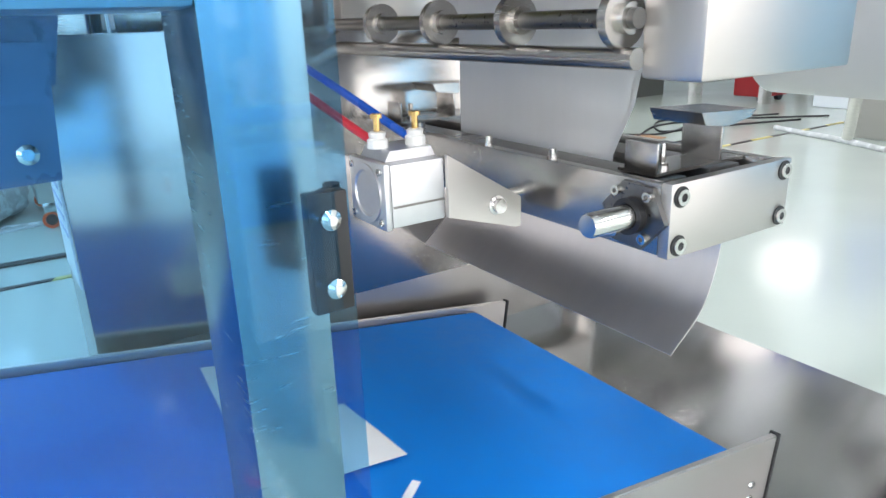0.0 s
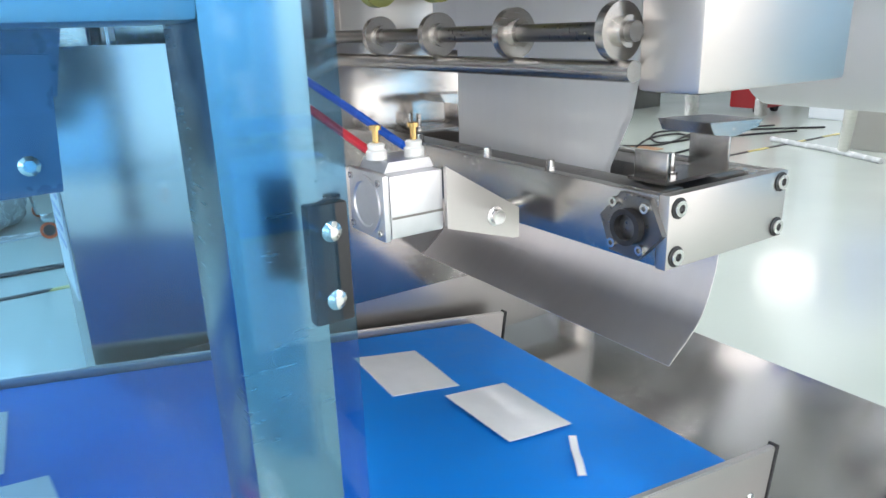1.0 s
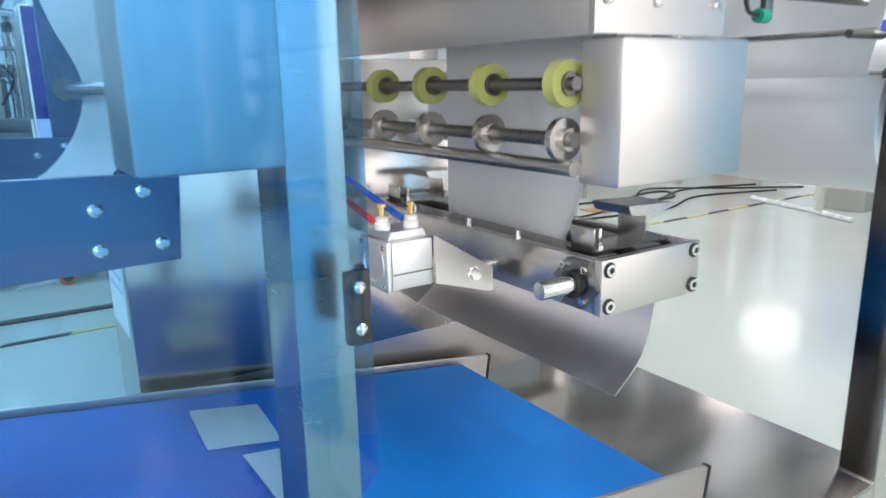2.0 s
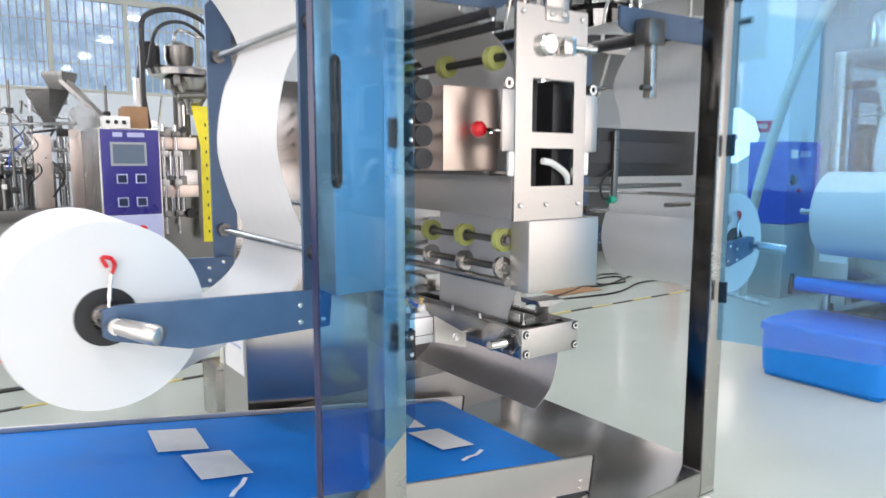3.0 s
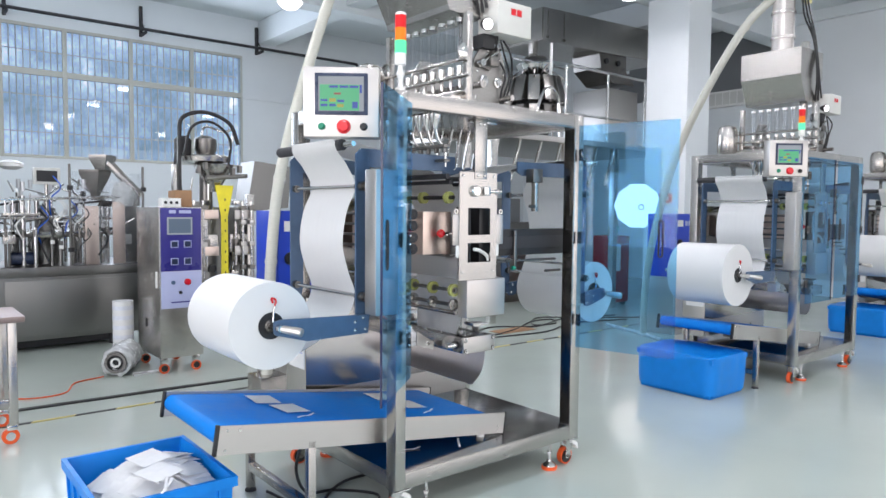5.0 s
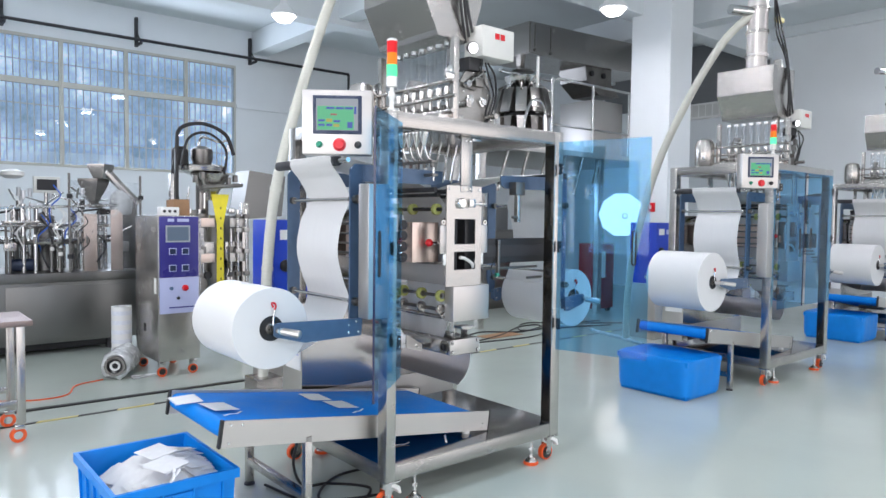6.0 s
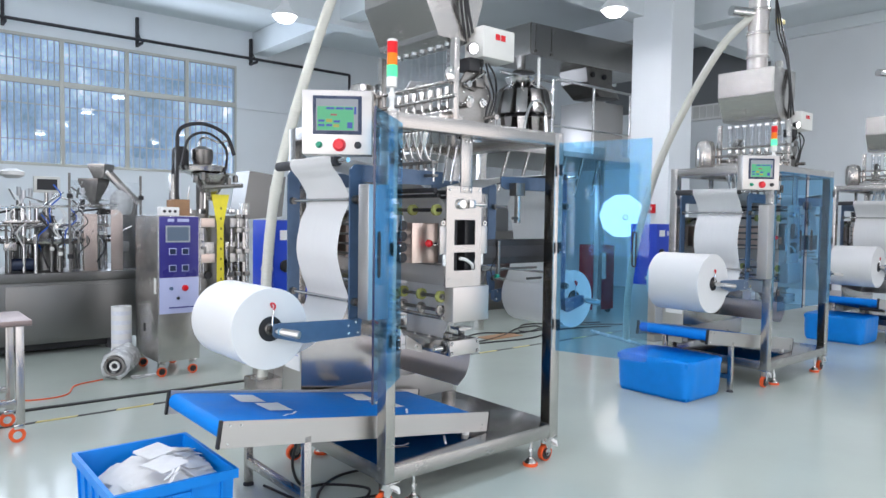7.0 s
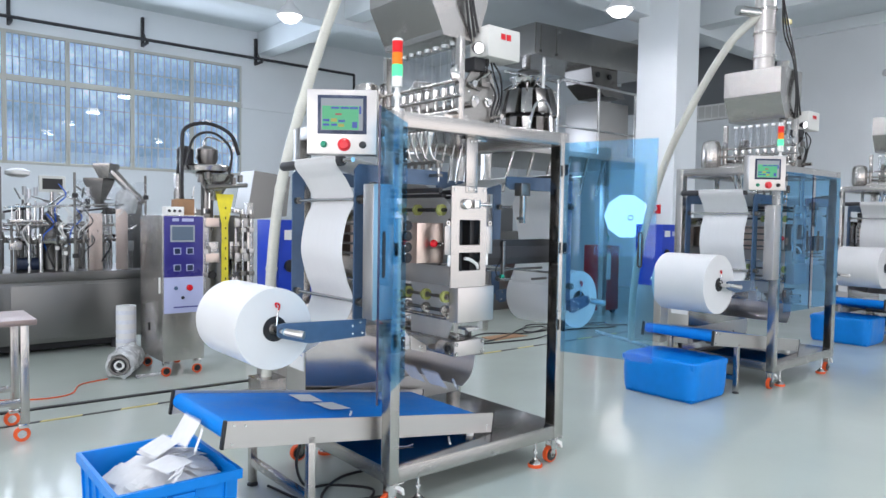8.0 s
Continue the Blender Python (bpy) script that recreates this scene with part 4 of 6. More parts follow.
    # hopper, neck and enclosure
    bm = bmesh.new()
    lv = [(2.60, 1.36, 1.62, 1.62, 2.20), (2.63, 1.35, 1.63, 1.62, 2.20), (2.84, 1.24, 1.70, 1.62, 2.20), (3.09, 1.24, 1.70, 1.62, 2.20)]
    rows = [[bm.verts.new(p) for p in ((a, c, z), (b, c, z), (b, d, z), (a, d, z))] for z, a, b, c, d in lv]
    for a, b in zip(rows, rows[1:]):
        for i in range(4):
            bm.faces.new((a[i], a[(i + 1) % 4], b[(i + 1) % 4], b[i]))
    bm.faces.new(rows[0])
    bm.faces.new(rows[-1])
    part("hopper", bm, STEEL, m, "satin steel powder hopper", None, False)
    part("hopper_neck", rod((1.50, 1.92, 3.09), (1.50, 1.92, 3.95), 0.10, 28), SATIN, m)
    for zz in (3.24, 3.48, 3.72):
        part("neck_clamp", rod((1.50, 1.92, zz), (1.50, 1.92, zz + 0.03), 0.113, 28), STEEL, m)
    part("vent_stub", rod((1.42, 1.95, 3.70), (1.18, 2.05, 3.70), 0.05, 18), CHROME, m)
    part("yellow_lever", box(1.66, 1.80, 1.78, 1.83, 3.62, 3.67, 0.01), TAPEY, m, "yellow lever")
    e = part("enclosure", box(1.60, 1.86, 1.50, 1.66, 2.50, 2.68, 0.006), GREYBOX, m, "light grey electrical enclosure with red marks")
    for k in range(2):
        part("red_mark", box(1.70 + 0.045 * k, 1.735 + 0.045 * k, 1.497, 1.4995, 2.61, 2.645, 0), RED, e)
    part("cable_gland", rod((1.66, 1.58, 2.46), (1.66, 1.58, 2.50), 0.016, 12), BLACK, e)
    part("channel_post", box(1.54, 1.60, 1.70, 1.76, 2.45, 3.2, 0.004), STEEL, m)
    for k, (a, b) in enumerate(((0.0, 0.0), (0.02, -0.03), (-0.03, 0.03))):
        part("cable", sweep([(1.68 + a, 1.56, 2.48), (1.70 + a, 1.55 + b, 2.40), (1.76 + a, 1.57, 2.30), (1.74 + a, 1.58, 2.20), (1.72, 1.60, 2.11)], 0.006, 7), BLACK, m)
        part("cable", sweep([(1.58, 1.60 + b, 2.62 + a), (1.52 + a, 1.58, 2.85), (1.56 + a, 1.64, 3.2), (1.62, 1.75 + b, 3.5), (1.60, 1.80, 3.9)], 0.009, 7), BLACK, m)
    part("valve_block", box(1.55, 1.64, 1.56, 1.66, 2.42, 2.50, 0.01), BLACK, m)
    part("work_lamp", turned([(0.035, 0), (0.03, 0.02), (0.02, 0.05)], (1.525, 1.50, 2.53), (1.55, 1.6, 2.55), 18), BLACK, m)
    part("work_lamp_face", turned([(0.030, 0), (0.029, 0.003)], (1.5243, 1.497, 2.5295), (1.4993, 1.397, 2.5095), 18), SPOT, m, "small glowing work lamp")
    # signal tower
    x, y = 0.922, 1.455
    s = part("signal_tower", turned([(0.024, 0), (0.024, 0.012), (0.012, 0.02), (0.012, 0.06), (0.020, 0.075), (0.020, 0.085), (0.012, 0.10), (0.012, 0.12), (0.027, 0.125), (0.027, 0.175)], (x, y, 2.10), (x, y, 3), 22), WHITEP, m, "red, orange and green signal tower with green lit")
    for z0, z1, mt in ((2.275, 2.335, LIT_G), (2.337, 2.395, LIT_O), (2.397, 2.455, LIT_R)):
        part("lens", rod((x, y, z0), (x, y, z1), 0.027, 22), mt, s)
    part("cap", turned([(0.027, 0), (0.027, 0.008), (0.02, 0.014)], (x, y, 2.455), (x, y, 3), 22), WHITEP, s)
    hmi(m)
    door_leaf(m, 0.942, 1.385, -139, 1)
    door_leaf(m, 2.175, 1.400, 105, -1, 0.585)
    return m


def sheet(points, y0, y1, thick=0.0012, ny=14):
    """A film that follows a smooth line in x and z; inside the machine it draws in and creases lengthwise."""
    line = smooth_line(points, 6)
    bm = bmesh.new()
    for side in (0, 1):
        grid = []
        for i, (x, z) in enumerate(line):
            ax, az = line[max(i - 1, 0)]
            bx, bz = line[min(i + 1, len(line) - 1)]
            k = math.hypot(bx - ax, bz - az) or 1
            nx, nz = -(bz - az) / k, (bx - ax) / k
            inner = min(1.0, max(0.0, (1.70 - z) / 0.3)) if 1.4 < x < 1.6 else 0.0
            low = min(1.0, max(0.0, (0.94 - z) / 0.10)) * inner
            a = y0 - 0.024 * inner + 0.05 * low
            b = y1 - 0.070 * inner
            row = []
            for j in range(ny + 1):
                f = j / ny
                wave = (0.0012 + 0.0035 * inner) * noise.noise((f * 7, 0.8 * z, 4.0)) + 0.002 * inner * noise.noise((f * 15, 1.5 * z, 9.0))
                d = wave + (thick / 2 if side else -thick / 2)
                row.append(bm.verts.new((x + nx * d, a + (b - a) * f, z + nz * d)))
            grid.append(row)
        for u, v in zip(grid, grid[1:]):
            for j in range(ny):
                bm.faces.new((u[j], u[j + 1], v[j + 1], v[j]))
    return bm


def film_web():
    w = thing("film_web", 0.80, 1.9, 1.0, "white packaging film running from reel into the machine", "film", "film webs")
    front = [(0.37, 0.802), (0.47, 0.835), (0.62, 0.90), (0.76, 0.99), (0.813, 1.105), (0.775, 1.22), (0.742, 1.36), (0.765, 1.52), (0.814, 1.645), (0.765, 1.75), (0.710, 1.815), (0.698, 1.855), (0.727, 1.8735), (1.0, 1.83), (1.30, 1.74), (1.455, 1.66), (1.488, 1.55), (1.494, 1.2), (1.494, 0.76)]
    part("film", sheet(front, 1.685, 2.135), WEB, w)
    back = [(REEL_B - 0.02, 0.802), (2.60, 0.83)] + [(2 * XB - x, z) for x, z in front[3:13]] + [(2.10, 1.82), (1.80, 1.75), (1.56, 1.67), (1.512, 1.55), (1.506, 1.2), (1.506, 0.76)]
    part("film", sheet(back, 1.685, 2.135), WEB, w)
    return w


def film_reel(x, radius=0.200, z=1.0, back=2.155):
    r = thing("film_reel", x, 1.88, z, "large white film reel on a black core", "reel", "film reels")
    part("roll", ring((x, 1.64, z), (x, back, z), radius, 0.062, 80), PAPER, r)
    part("core", ring((x, 1.637, z), (x, back + 0.003, z), 0.0615, 0.030, 40), BLACK, r, "black core")
    part("chuck", turned([(0.0295, 0), (0.0295, 0.006), (0.020, 0.010), (0.020, 0.022)], (x, 1.650, z), (x, 1.0, z), 28), DARKSTEEL, r, "dark steel core chuck")
    part("clip_wire", sweep([(x + 0.004, 1.626, z + 0.015), (x + 0.008, 1.630, z + 0.06), (x + 0.014, 1.632, z + 0.100)], 0.004, 8), CHROME, r)
    part("red_clip", sweep([(x + 0.013, 1.630, z + 0.092), (x + 0.019, 1.628, z + 0.110), (x + 0.012, 1.626, z + 0.124), (x - 0.004, 1.626, z + 0.126), (x + 0.004, 1.627, z + 0.106)], 0.0045, 8), RED, r, "small bent red clip")
    return r


def crate(x, y, w=0.56, d=0.70, h=0.335):
    c = thing("crate", x, y, 0, "bright blue plastic crate on the floor", "crate", "blue crates")
    bm = bmesh.new()
    a, b = w / 2, d / 2
    lv = [(a - 0.02, b - 0.02, 0.0), (a - 0.01, b - 0.01, h - 0.045), (a + 0.008, b + 0.008, h - 0.045), (a + 0.008, b + 0.008, h), (a - 0.012, b - 0.012, h), (a - 0.022, b - 0.022, h - 0.05), (a - 0.045, b - 0.045, 0.02)]
    rows = [[bm.verts.new((x + i * p, y + j * q, z)) for i, j in ((-1, -1), (1, -1), (1, 1), (-1, 1))] for p, q, z in lv]
    for u, v in zip(rows, rows[1:]):
        for i in range(4):
            bm.faces.new((u[i], u[(i + 1) % 4], v[(i + 1) % 4], v[i]))
    bm.faces.new(rows[0])
    bm.faces.new(rows[-1])
    part("body", bm, CRATE, c)
    for k in range(5):
        t = -b + d * (k + 0.5) / 5
        for s in (-1, 1):
            part("rib", prism([(x + s * (a - 0.010), 0.01), (x + s * (a + 0.003), h - 0.046), (x + s * (a - 0.015), h - 0.046), (x + s * (a - 0.03), 0.01)], "y", y + t - 0.006, y + t + 0.006), CRATE, c)
    for k in range(4):
        t = -a + w * (k + 0.5) / 4
        for s in (-1, 1):
            part("rib", prism([(y + s * (b - 0.010), 0.01), (y + s * (b + 0.003), h - 0.046), (y + s * (b - 0.015), h - 0.046), (y + s * (b - 0.03), 0.01)], "x", x + t - 0.006, x + t + 0.006), CRATE, c)
    for s in (-1, 1):
        part("grip_recess", box(x - 0.07, x + 0.07, y + s * (b - 0.006) - 0.004, y + s * (b - 0.006) + 0.004, h - 0.13, h - 0.06, 0.004), CRATE, c)
    return c


def liner(c, x, y, w=0.605, d=0.745, h=0.352):
    """A blue sheet drawn over the filled crate and down its sides."""
    bm = bmesh.new()
    ring_n, rows = 96, []

    def outline(k, a, b):
        q = 2 * math.pi * k / ring_n
        u, v = math.cos(q), math.sin(q)
        f = (abs(u) ** 8 + abs(v) ** 8) ** (-1 / 8)
        return a * u * f, b * v * f
    for z, g in ((0.03, -0.006), (0.10, 0.0), (0.20, 0.003), (0.29, 0.004), (h - 0.02, 0.002), (h - 0.005, -0.008), (h, -0.03), (h + 0.004, -0.10), (h + 0.002, -0.17), (h + 0.004, -0.24)):
        loop = []
        for k in range(ring_n):
            px, py = outline(k, w / 2 + g, d / 2 + g)
            fold = 0.006 * noise.noise((px * 9, py * 9, z * 2.5)) * (1 if z < h - 0.01 else 0.3)
            loop.append(bm.verts.new((x + px + fold * px * 3, y + py + fold * py * 3, z + (0.008 * noise.noise((px * 6, py * 6, 3.0)) if z > h - 0.03 else 0))))
        rows.append(loop)
    for u, v in zip(rows, rows[1:]):
        for k in range(ring_n):
            bm.faces.new((u[k], u[(k + 1) % ring_n], v[(k + 1) % ring_n], v[k]))
    bm.faces.new(rows[-1])
    part("liner", bm, CRATE, c, "blue plastic sheet over the load")


BELT_A = math.atan(0.1458)
BELT_M = Matrix.Translation((0.065, 1.55, 0.612)) @ Matrix.Rotation(BELT_A, 4, "Y")


def conveyor():
    c = thing("conveyor", 0.9, 1.88, 0, "inclined blue belt conveyor with stainless side plates", "conveyor", "conveyors")

    def sl(name, bm, mat, parent, label=""):
        bmesh.ops.transform(bm, verts=bm.verts, matrix=BELT_M)
        return part(name, bm, mat, parent, label)
    W, L = 0.715, 1.700
    for y in (0.0, W - 0.012):
        p = sl("side_plate", prism([(0, 0), (L, 0), (L, -0.116), (0, -0.125)], "y", y, y + 0.012, None, 0.002), SATIN, c, "brushed stainless side plate")
        sl("end_cap", box(-0.014, 0.0, y - 0.006, y + 0.018, -0.128, 0.003, 0.003), BLACK, p)
        sl("end_cap", box(L, L + 0.006, y - 0.003, y + 0.015, -0.118, 0.003, 0.002), BLACK, p)
        yy = y - 0.001 if y == 0 else y + 0.013
        for x, z in ((0.035, -0.02), (0.035, -0.105), (0.09, -0.02), (L - 0.05, -0.075), (L - 0.05, -0.10)):
            sl("bolt", turned([(0.007, 0), (0.006, 0.003)], (x, yy, z), (x, yy + (-1 if y == 0 else 1), z), 10), CHROME, p)
    r, x0, x1, zc = 0.042, 0.035, L - 0.110, -0.054
    line = [(x0 + r * math.cos(a), zc + r * math.sin(a)) for a in [math.pi / 2 + math.pi * i / 12 for i in range(13)]]
    line += [(x1 + r * math.cos(a), zc + r * math.sin(a)) for a in [-math.pi / 2 + math.pi * i / 12 for i in range(13)]]
    sl("belt", prism(line, "y", 0.022, W - 0.022), BELT, c, "blue conveyor belt")
    for x in (x0, x1):
        sl("drum", rod((x, 0.012, zc), (x, W - 0.012, zc), 0.038, 20), STEEL, c)
    for x in (0.50,):
        for y in (1.562, 2.238):
            g = part("leg", box(x - 0.02, x + 0.02, y - 0.012, y + 0.028, 0.02, 0.46, 0.003), STEEL, c)
            part("foot", turned([(0.03, 0), (0.03, 0.01), (0.012, 0.02)], (x, y + 0.008, 0), (x, y + 0.008, 1), 16), RUBBER, g)
    part("stretcher", box(0.48, 0.52, 1.59, 2.226, 0.12, 0.16, 0.003), STEEL, c)
    for y in (1.60, 2.18):
        part("support", rod((1.60, y, 0.2456), (1.60, y, 0.285), 0.022, 18), WHITEP, c)
    part("motor", rod((0.75, 1.7, 0.40), (0.75, 2.0, 0.40), 0.035, 18), DARKSTEEL, c)
    return c


machine = packing_machine()
web = film_web()
reel_a, reel_b = film_reel(0.34), film_reel(REEL_B)
belt_unit = conveyor()
bin_a = crate(-0.10, 2.02)
bin_b = crate(4.46, 2.0)
liner(bin_b, 4.46, 2.0)
tagged(bin_a, "bright blue plastic crate half full of white sachets")
tagged(bin_b, "bright blue plastic crate covered with a blue sheet")
bin_c = copy_thing(bin_b, pose(8.85, 2.15, 0))
ROW = ((4.42, 0.06), (8.66, 0.10))
reel_large = None
for dx, dy in ROW:
    mm = copy_thing(machine, pose(1.56 + dx, 1.96 + dy, 0))
    for o in mm.children:
        if o.name.startswith("door"):
            o.rotation_euler = (0, 0, 0)
        front = o.type == "MESH" and min(v.co.x for v in o.data.vertices) < -1.1
        if front and o.name.startswith("reel_shaft"):
            o.location.x -= 0.105
        if front and o.name.startswith("reel_arm"):
            o.location.x -= 0.075
    tagged(mm, "stainless sachet packing machine with closed blue acrylic doors")
    copy_thing(web, pose(0.80 + dx, 1.9 + dy, 1.0))
    if reel_large is None:
        reel_large = film_reel(0.235 + dx, 0.265)
        reel_large.location.y += dy
    else:
        copy_thing(reel_large, pose(0.235 + dx, 1.88 + dy, 1.0))
    copy_thing(reel_b, pose(REEL_B + dx, 1.88 + dy, 1.0))
    copy_thing(belt_unit, pose(0.86 + dx, 1.88 + dy, 0))

# ---- things round the machines ----


def sachet_mesh(seed, lx=0.135, ly=0.175, thick=0.003):
    """A small flat paper sachet with a sealed rim and a slight filling."""
    bm = bmesh.new()
    nx, ny = 10, 12
    top, low = {}, {}
    for i in range(nx + 1):
        for j in range(ny + 1):
            u, v = i / nx, j / ny
            rim = min(u, 1 - u, v, 1 - v)
            puff = thick * min(1, max(0, rim - 0.06) * 6) * (0.6 + 0.5 * noise.noise((u * 4 + seed, v * 4, seed)))
            warp = 0.002 * noise.noise((u * 1.5, v * 1.5 + seed, 3.1))
            x, y = (u - 0.5) * lx, (v - 0.5) * ly
            top[i, j] = bm.verts.new((x, y, warp + 0.0004 + puff))
            low[i, j] = bm.verts.new((x, y, warp - 0.0004))
    for i in range(nx):
        for j in range(ny):
            bm.faces.new((top[i, j], top[i + 1, j], top[i + 1, j + 1], top[i, j + 1]))
            bm.faces.new((low[i, j], low[i, j + 1], low[i + 1, j + 1], low[i + 1, j]))
    edge = [(i, 0) for i in range(nx)] + [(nx, j) for j in range(ny)] + [(i, ny) for i in range(nx, 0, -1)] + [(0, j) for j in range(ny, 0, -1)]
    for a, b in zip(edge, edge[1:] + edge[:1]):
        bm.faces.new((top[a], low[a], low[b], top[b]))
    return bm


def sachet(seed):
    return tagged(part("sachet", sachet_mesh(seed), BAGPAPER), "small flat white paper sachet", "sachet", "white sachets")


def trim_strip(seed):
    bm = ribbon([(-0.055, 0.0), (-0.02, 0.004), (0.02, 0.002), (0.055, 0.010)], -0.006, 0.006, 0.001)
    return tagged(part("paper_strip", bm, BAGPAPER), "thin curled strip of trimmed white paper", "paper strip", "trimmed strips")


rnd = random.Random(4)
first = None
for k in range(84):
    u, v = rnd.uniform(-1, 1), rnd.uniform(-1, 1)
    z = 0.236 + 0.0006 * k + 0.045 * (1 - 0.6 * u * u - 0.6 * v * v) + 0.028 * u
    p = pose(-0.09 + 0.155 * u, 2.0 + 0.215 * v, z, rnd.uniform(-4, 4) - 14 * v, rnd.uniform(-4, 4) - 9 + 17 * u, 18 + rnd.uniform(-18, 18))
    if k % 8 == 0:
        first = sachet(20 + k)
        first.matrix_basis = p
    else:
        copy_thing(first, p)
tagged(part("sachet_heap", turned([(0.20, 0.02), (0.215, 0.14), (0.20, 0.20), (0.12, 0.245)], (-0.09, 2.0, 0), (-0.09, 2.0, 1), 10), BAGPAPER), "settled heap of white sachets in the crate", "sachet heap", "", "stuff")
strip = trim_strip(1)
strip.matrix_basis = pose(1.75, 1.62, 0.248, 0, 0, 20)
copy_thing(strip, pose(1.15, 1.66, 0.248, 0, 0, -15))
copy_thing(strip, pose(1.42, 1.58, 0.248, 0, 0, 55))


def vertical_packer():
    c = thing("vertical_packer", 1.12, 5.5, 0, "steel packing machine cabinet with a purple control panel", "packing machine")
    X0, X1, Y0, Y1 = 0.925, 1.32, 5.2, 5.9
    b = part("cabinet", box(X0, X1, Y0, Y1, 0.15, 1.545, 0.006), STEEL, c, "brushed steel cabinet")
    part("control_panel", box(X0 + 0.012, X1 - 0.012, Y0 - 0.006, Y0 - 0.001, 0.955, 1.535, 0.001), PURPLE, b, "dark purple printed control panel")
    part("lower_panel", box(X0 + 0.012, X1 - 0.012, Y0 - 0.006, Y0 - 0.001, 0.61, 0.953, 0.001), LILAC, b, "pale lilac printed panel")
    part("lcd_bezel", box(X0 + 0.07, X0 + 0.30, Y0 - 0.010, Y0 - 0.006, 1.29, 1.45, 0.002), SCREENW, b)
    part("lcd", box(X0 + 0.085, X0 + 0.285, Y0 - 0.012, Y0 - 0.010, 1.305, 1.435, 0), LCD, b, "grey-blue lit screen")
    for x in (0.10, 0.22):
        for z in (1.01, 1.17):
            k = part("key", box(X0 + x, X0 + x + 0.07, Y0 - 0.010, Y0 - 0.006, z, z + 0.065, 0.002), LILAC, b)
            part("key_face", box(X0 + x + 0.008, X0 + x + 0.062, Y0 - 0.012, Y0 - 0.010, z + 0.007, z + 0.058, 0), DARKNAVY, k)
    part("title_bar", box(X0 + 0.09, X0 + 0.15, Y0 - 0.008, Y0 - 0.006, 1.485, 1.515, 0), LILAC, b)
    part("title_bar", box(X0 + 0.18, X0 + 0.29, Y0 - 0.008, Y0 - 0.006, 1.485, 1.515, 0), LILAC, b)
    part("stop_button", turned([(0.03, 0), (0.03, 0.015), (0.022, 0.022)], (X0 + 0.25, Y0 - 0.006, 0.85), (X0 + 0.25, 0, 0.85), 18), RED, b, "red stop button")
    part("switch", turned([(0.018, 0), (0.018, 0.012)], (X0 + 0.12, Y0 - 0.006, 0.85), (X0 + 0.12, 0, 0.85), 14), NAVY, b)
    part("key_switch", turned([(0.015, 0), (0.015, 0.012)], (X0 + 0.185, Y0 - 0.006, 0.755), (X0 + 0.185, 0, 0.755), 14), BLACK, b)
    part("print_line", box(X0 + 0.10, X1 - 0.05, Y0 - 0.0075, Y0 - 0.006, 0.66, 0.672, 0), PURPLE, b)
    part("handle", box(X0 - 0.012, X0 - 0.001, Y0 + 0.06, Y0 + 0.085, 0.80, 0.95, 0.003), WHITEP, b)
    part("hinge", box(X0 - 0.008, X0, Y0 + 0.40, Y0 + 0.43, 0.40, 0.48, 0.002), BLACK, b)
    for x in (X0 + 0.05, X1 - 0.05):
        for y in (Y0 + 0.06, Y1 - 0.06):
            w = part("caster", ring((x, y - 0.012, 0.045), (x, y + 0.012, 0.045), 0.045, 0.03, 24), ORANGE, c)
            part("hub", rod((x, y - 0.018, 0.05), (x, y + 0.018, 0.05), 0.03, 16), BLACK, w)
            part("fork", box(x - 0.03, x + 0.03, y - 0.024, y + 0.024, 0.095, 0.15, 0.003), CHROME, w)
    # sealing tower beside the cabinet, with yellow film
    t = part("tower_plate", box(1.36, 2.30, 6.35, 6.40, 0.2, 1.55, 0.004), DULL, c)
    r = random.Random(5)
    for k in range(34):
        x, z = r.uniform(1.42, 2.26), r.uniform(0.7, 1.65)
        if abs(x - 1.92) < 0.09:
            continue
        if k % 3 == 0:
            part("fitting", rod((x, 6.34, z), (x, 6.34 - r.uniform(0.05, 0.16), z), r.uniform(0.015, 0.045), 14), r.choice([CHROME, DARKSTEEL, BLACK]), c)
        elif k % 3 == 1:
            part("bracket", box(x - r.uniform(0.02, 0.06), x + 0.03, 6.34 - r.uniform(0.04, 0.14), 6.345, z - r.uniform(0.02, 0.08), z + 0.04, 0.004), r.choice([STEEL, DARKSTEEL, BLACK, CHROME]), c)
        else:
            part("tie_rod", rod((x, 6.30 - 0.08 * r.random(), z), (x + r.uniform(-0.04, 0.04), 6.28, z + r.uniform(0.15, 0.4)), r.uniform(0.008, 0.016), 10), CHROME, c)
    part("tower_post", box(1.40, 1.48, 6.25, 6.33, 0.0, 2.0, 0.003), STEEL, c)
    part("tower_post", box(2.22, 2.30, 6.25, 6.33, 0.0, 1.7, 0.003), STEEL, c)
    part("former_film", prism([(1.82, 1.79), (2.03, 1.79), (1.962, 1.45), (1.965, 0.62), (1.882, 0.62), (1.885, 1.45)], "y", 6.18, 6.185), YELLOW, c, "bright yellow printed film tube")
    for k in range(9):
        part("film_mark", box(1.925, 1.937, 6.176, 6.180, 0.70 + 0.115 * k, 0.725 + 0.115 * k, 0), BLACK, c)
    part("seal_jaw", box(1.60, 1.86, 6.20, 6.30, 1.05, 1.25, 0.006), STEEL, c)
    part("seal_jaw", box(1.99, 2.20, 6.20, 6.30, 1.05, 1.25, 0.006), STEEL, c)
    for x in (1.64, 1.72, 2.05, 2.13):
        part("guide_column", rod((x, 6.18, 0.90), (x, 6.18, 1.40), 0.02, 14), CHROME, c)
        part("guide_block", box(x - 0.03, x + 0.03, 6.14, 6.20, 1.10, 1.20, 0.004), DARKSTEEL, c)
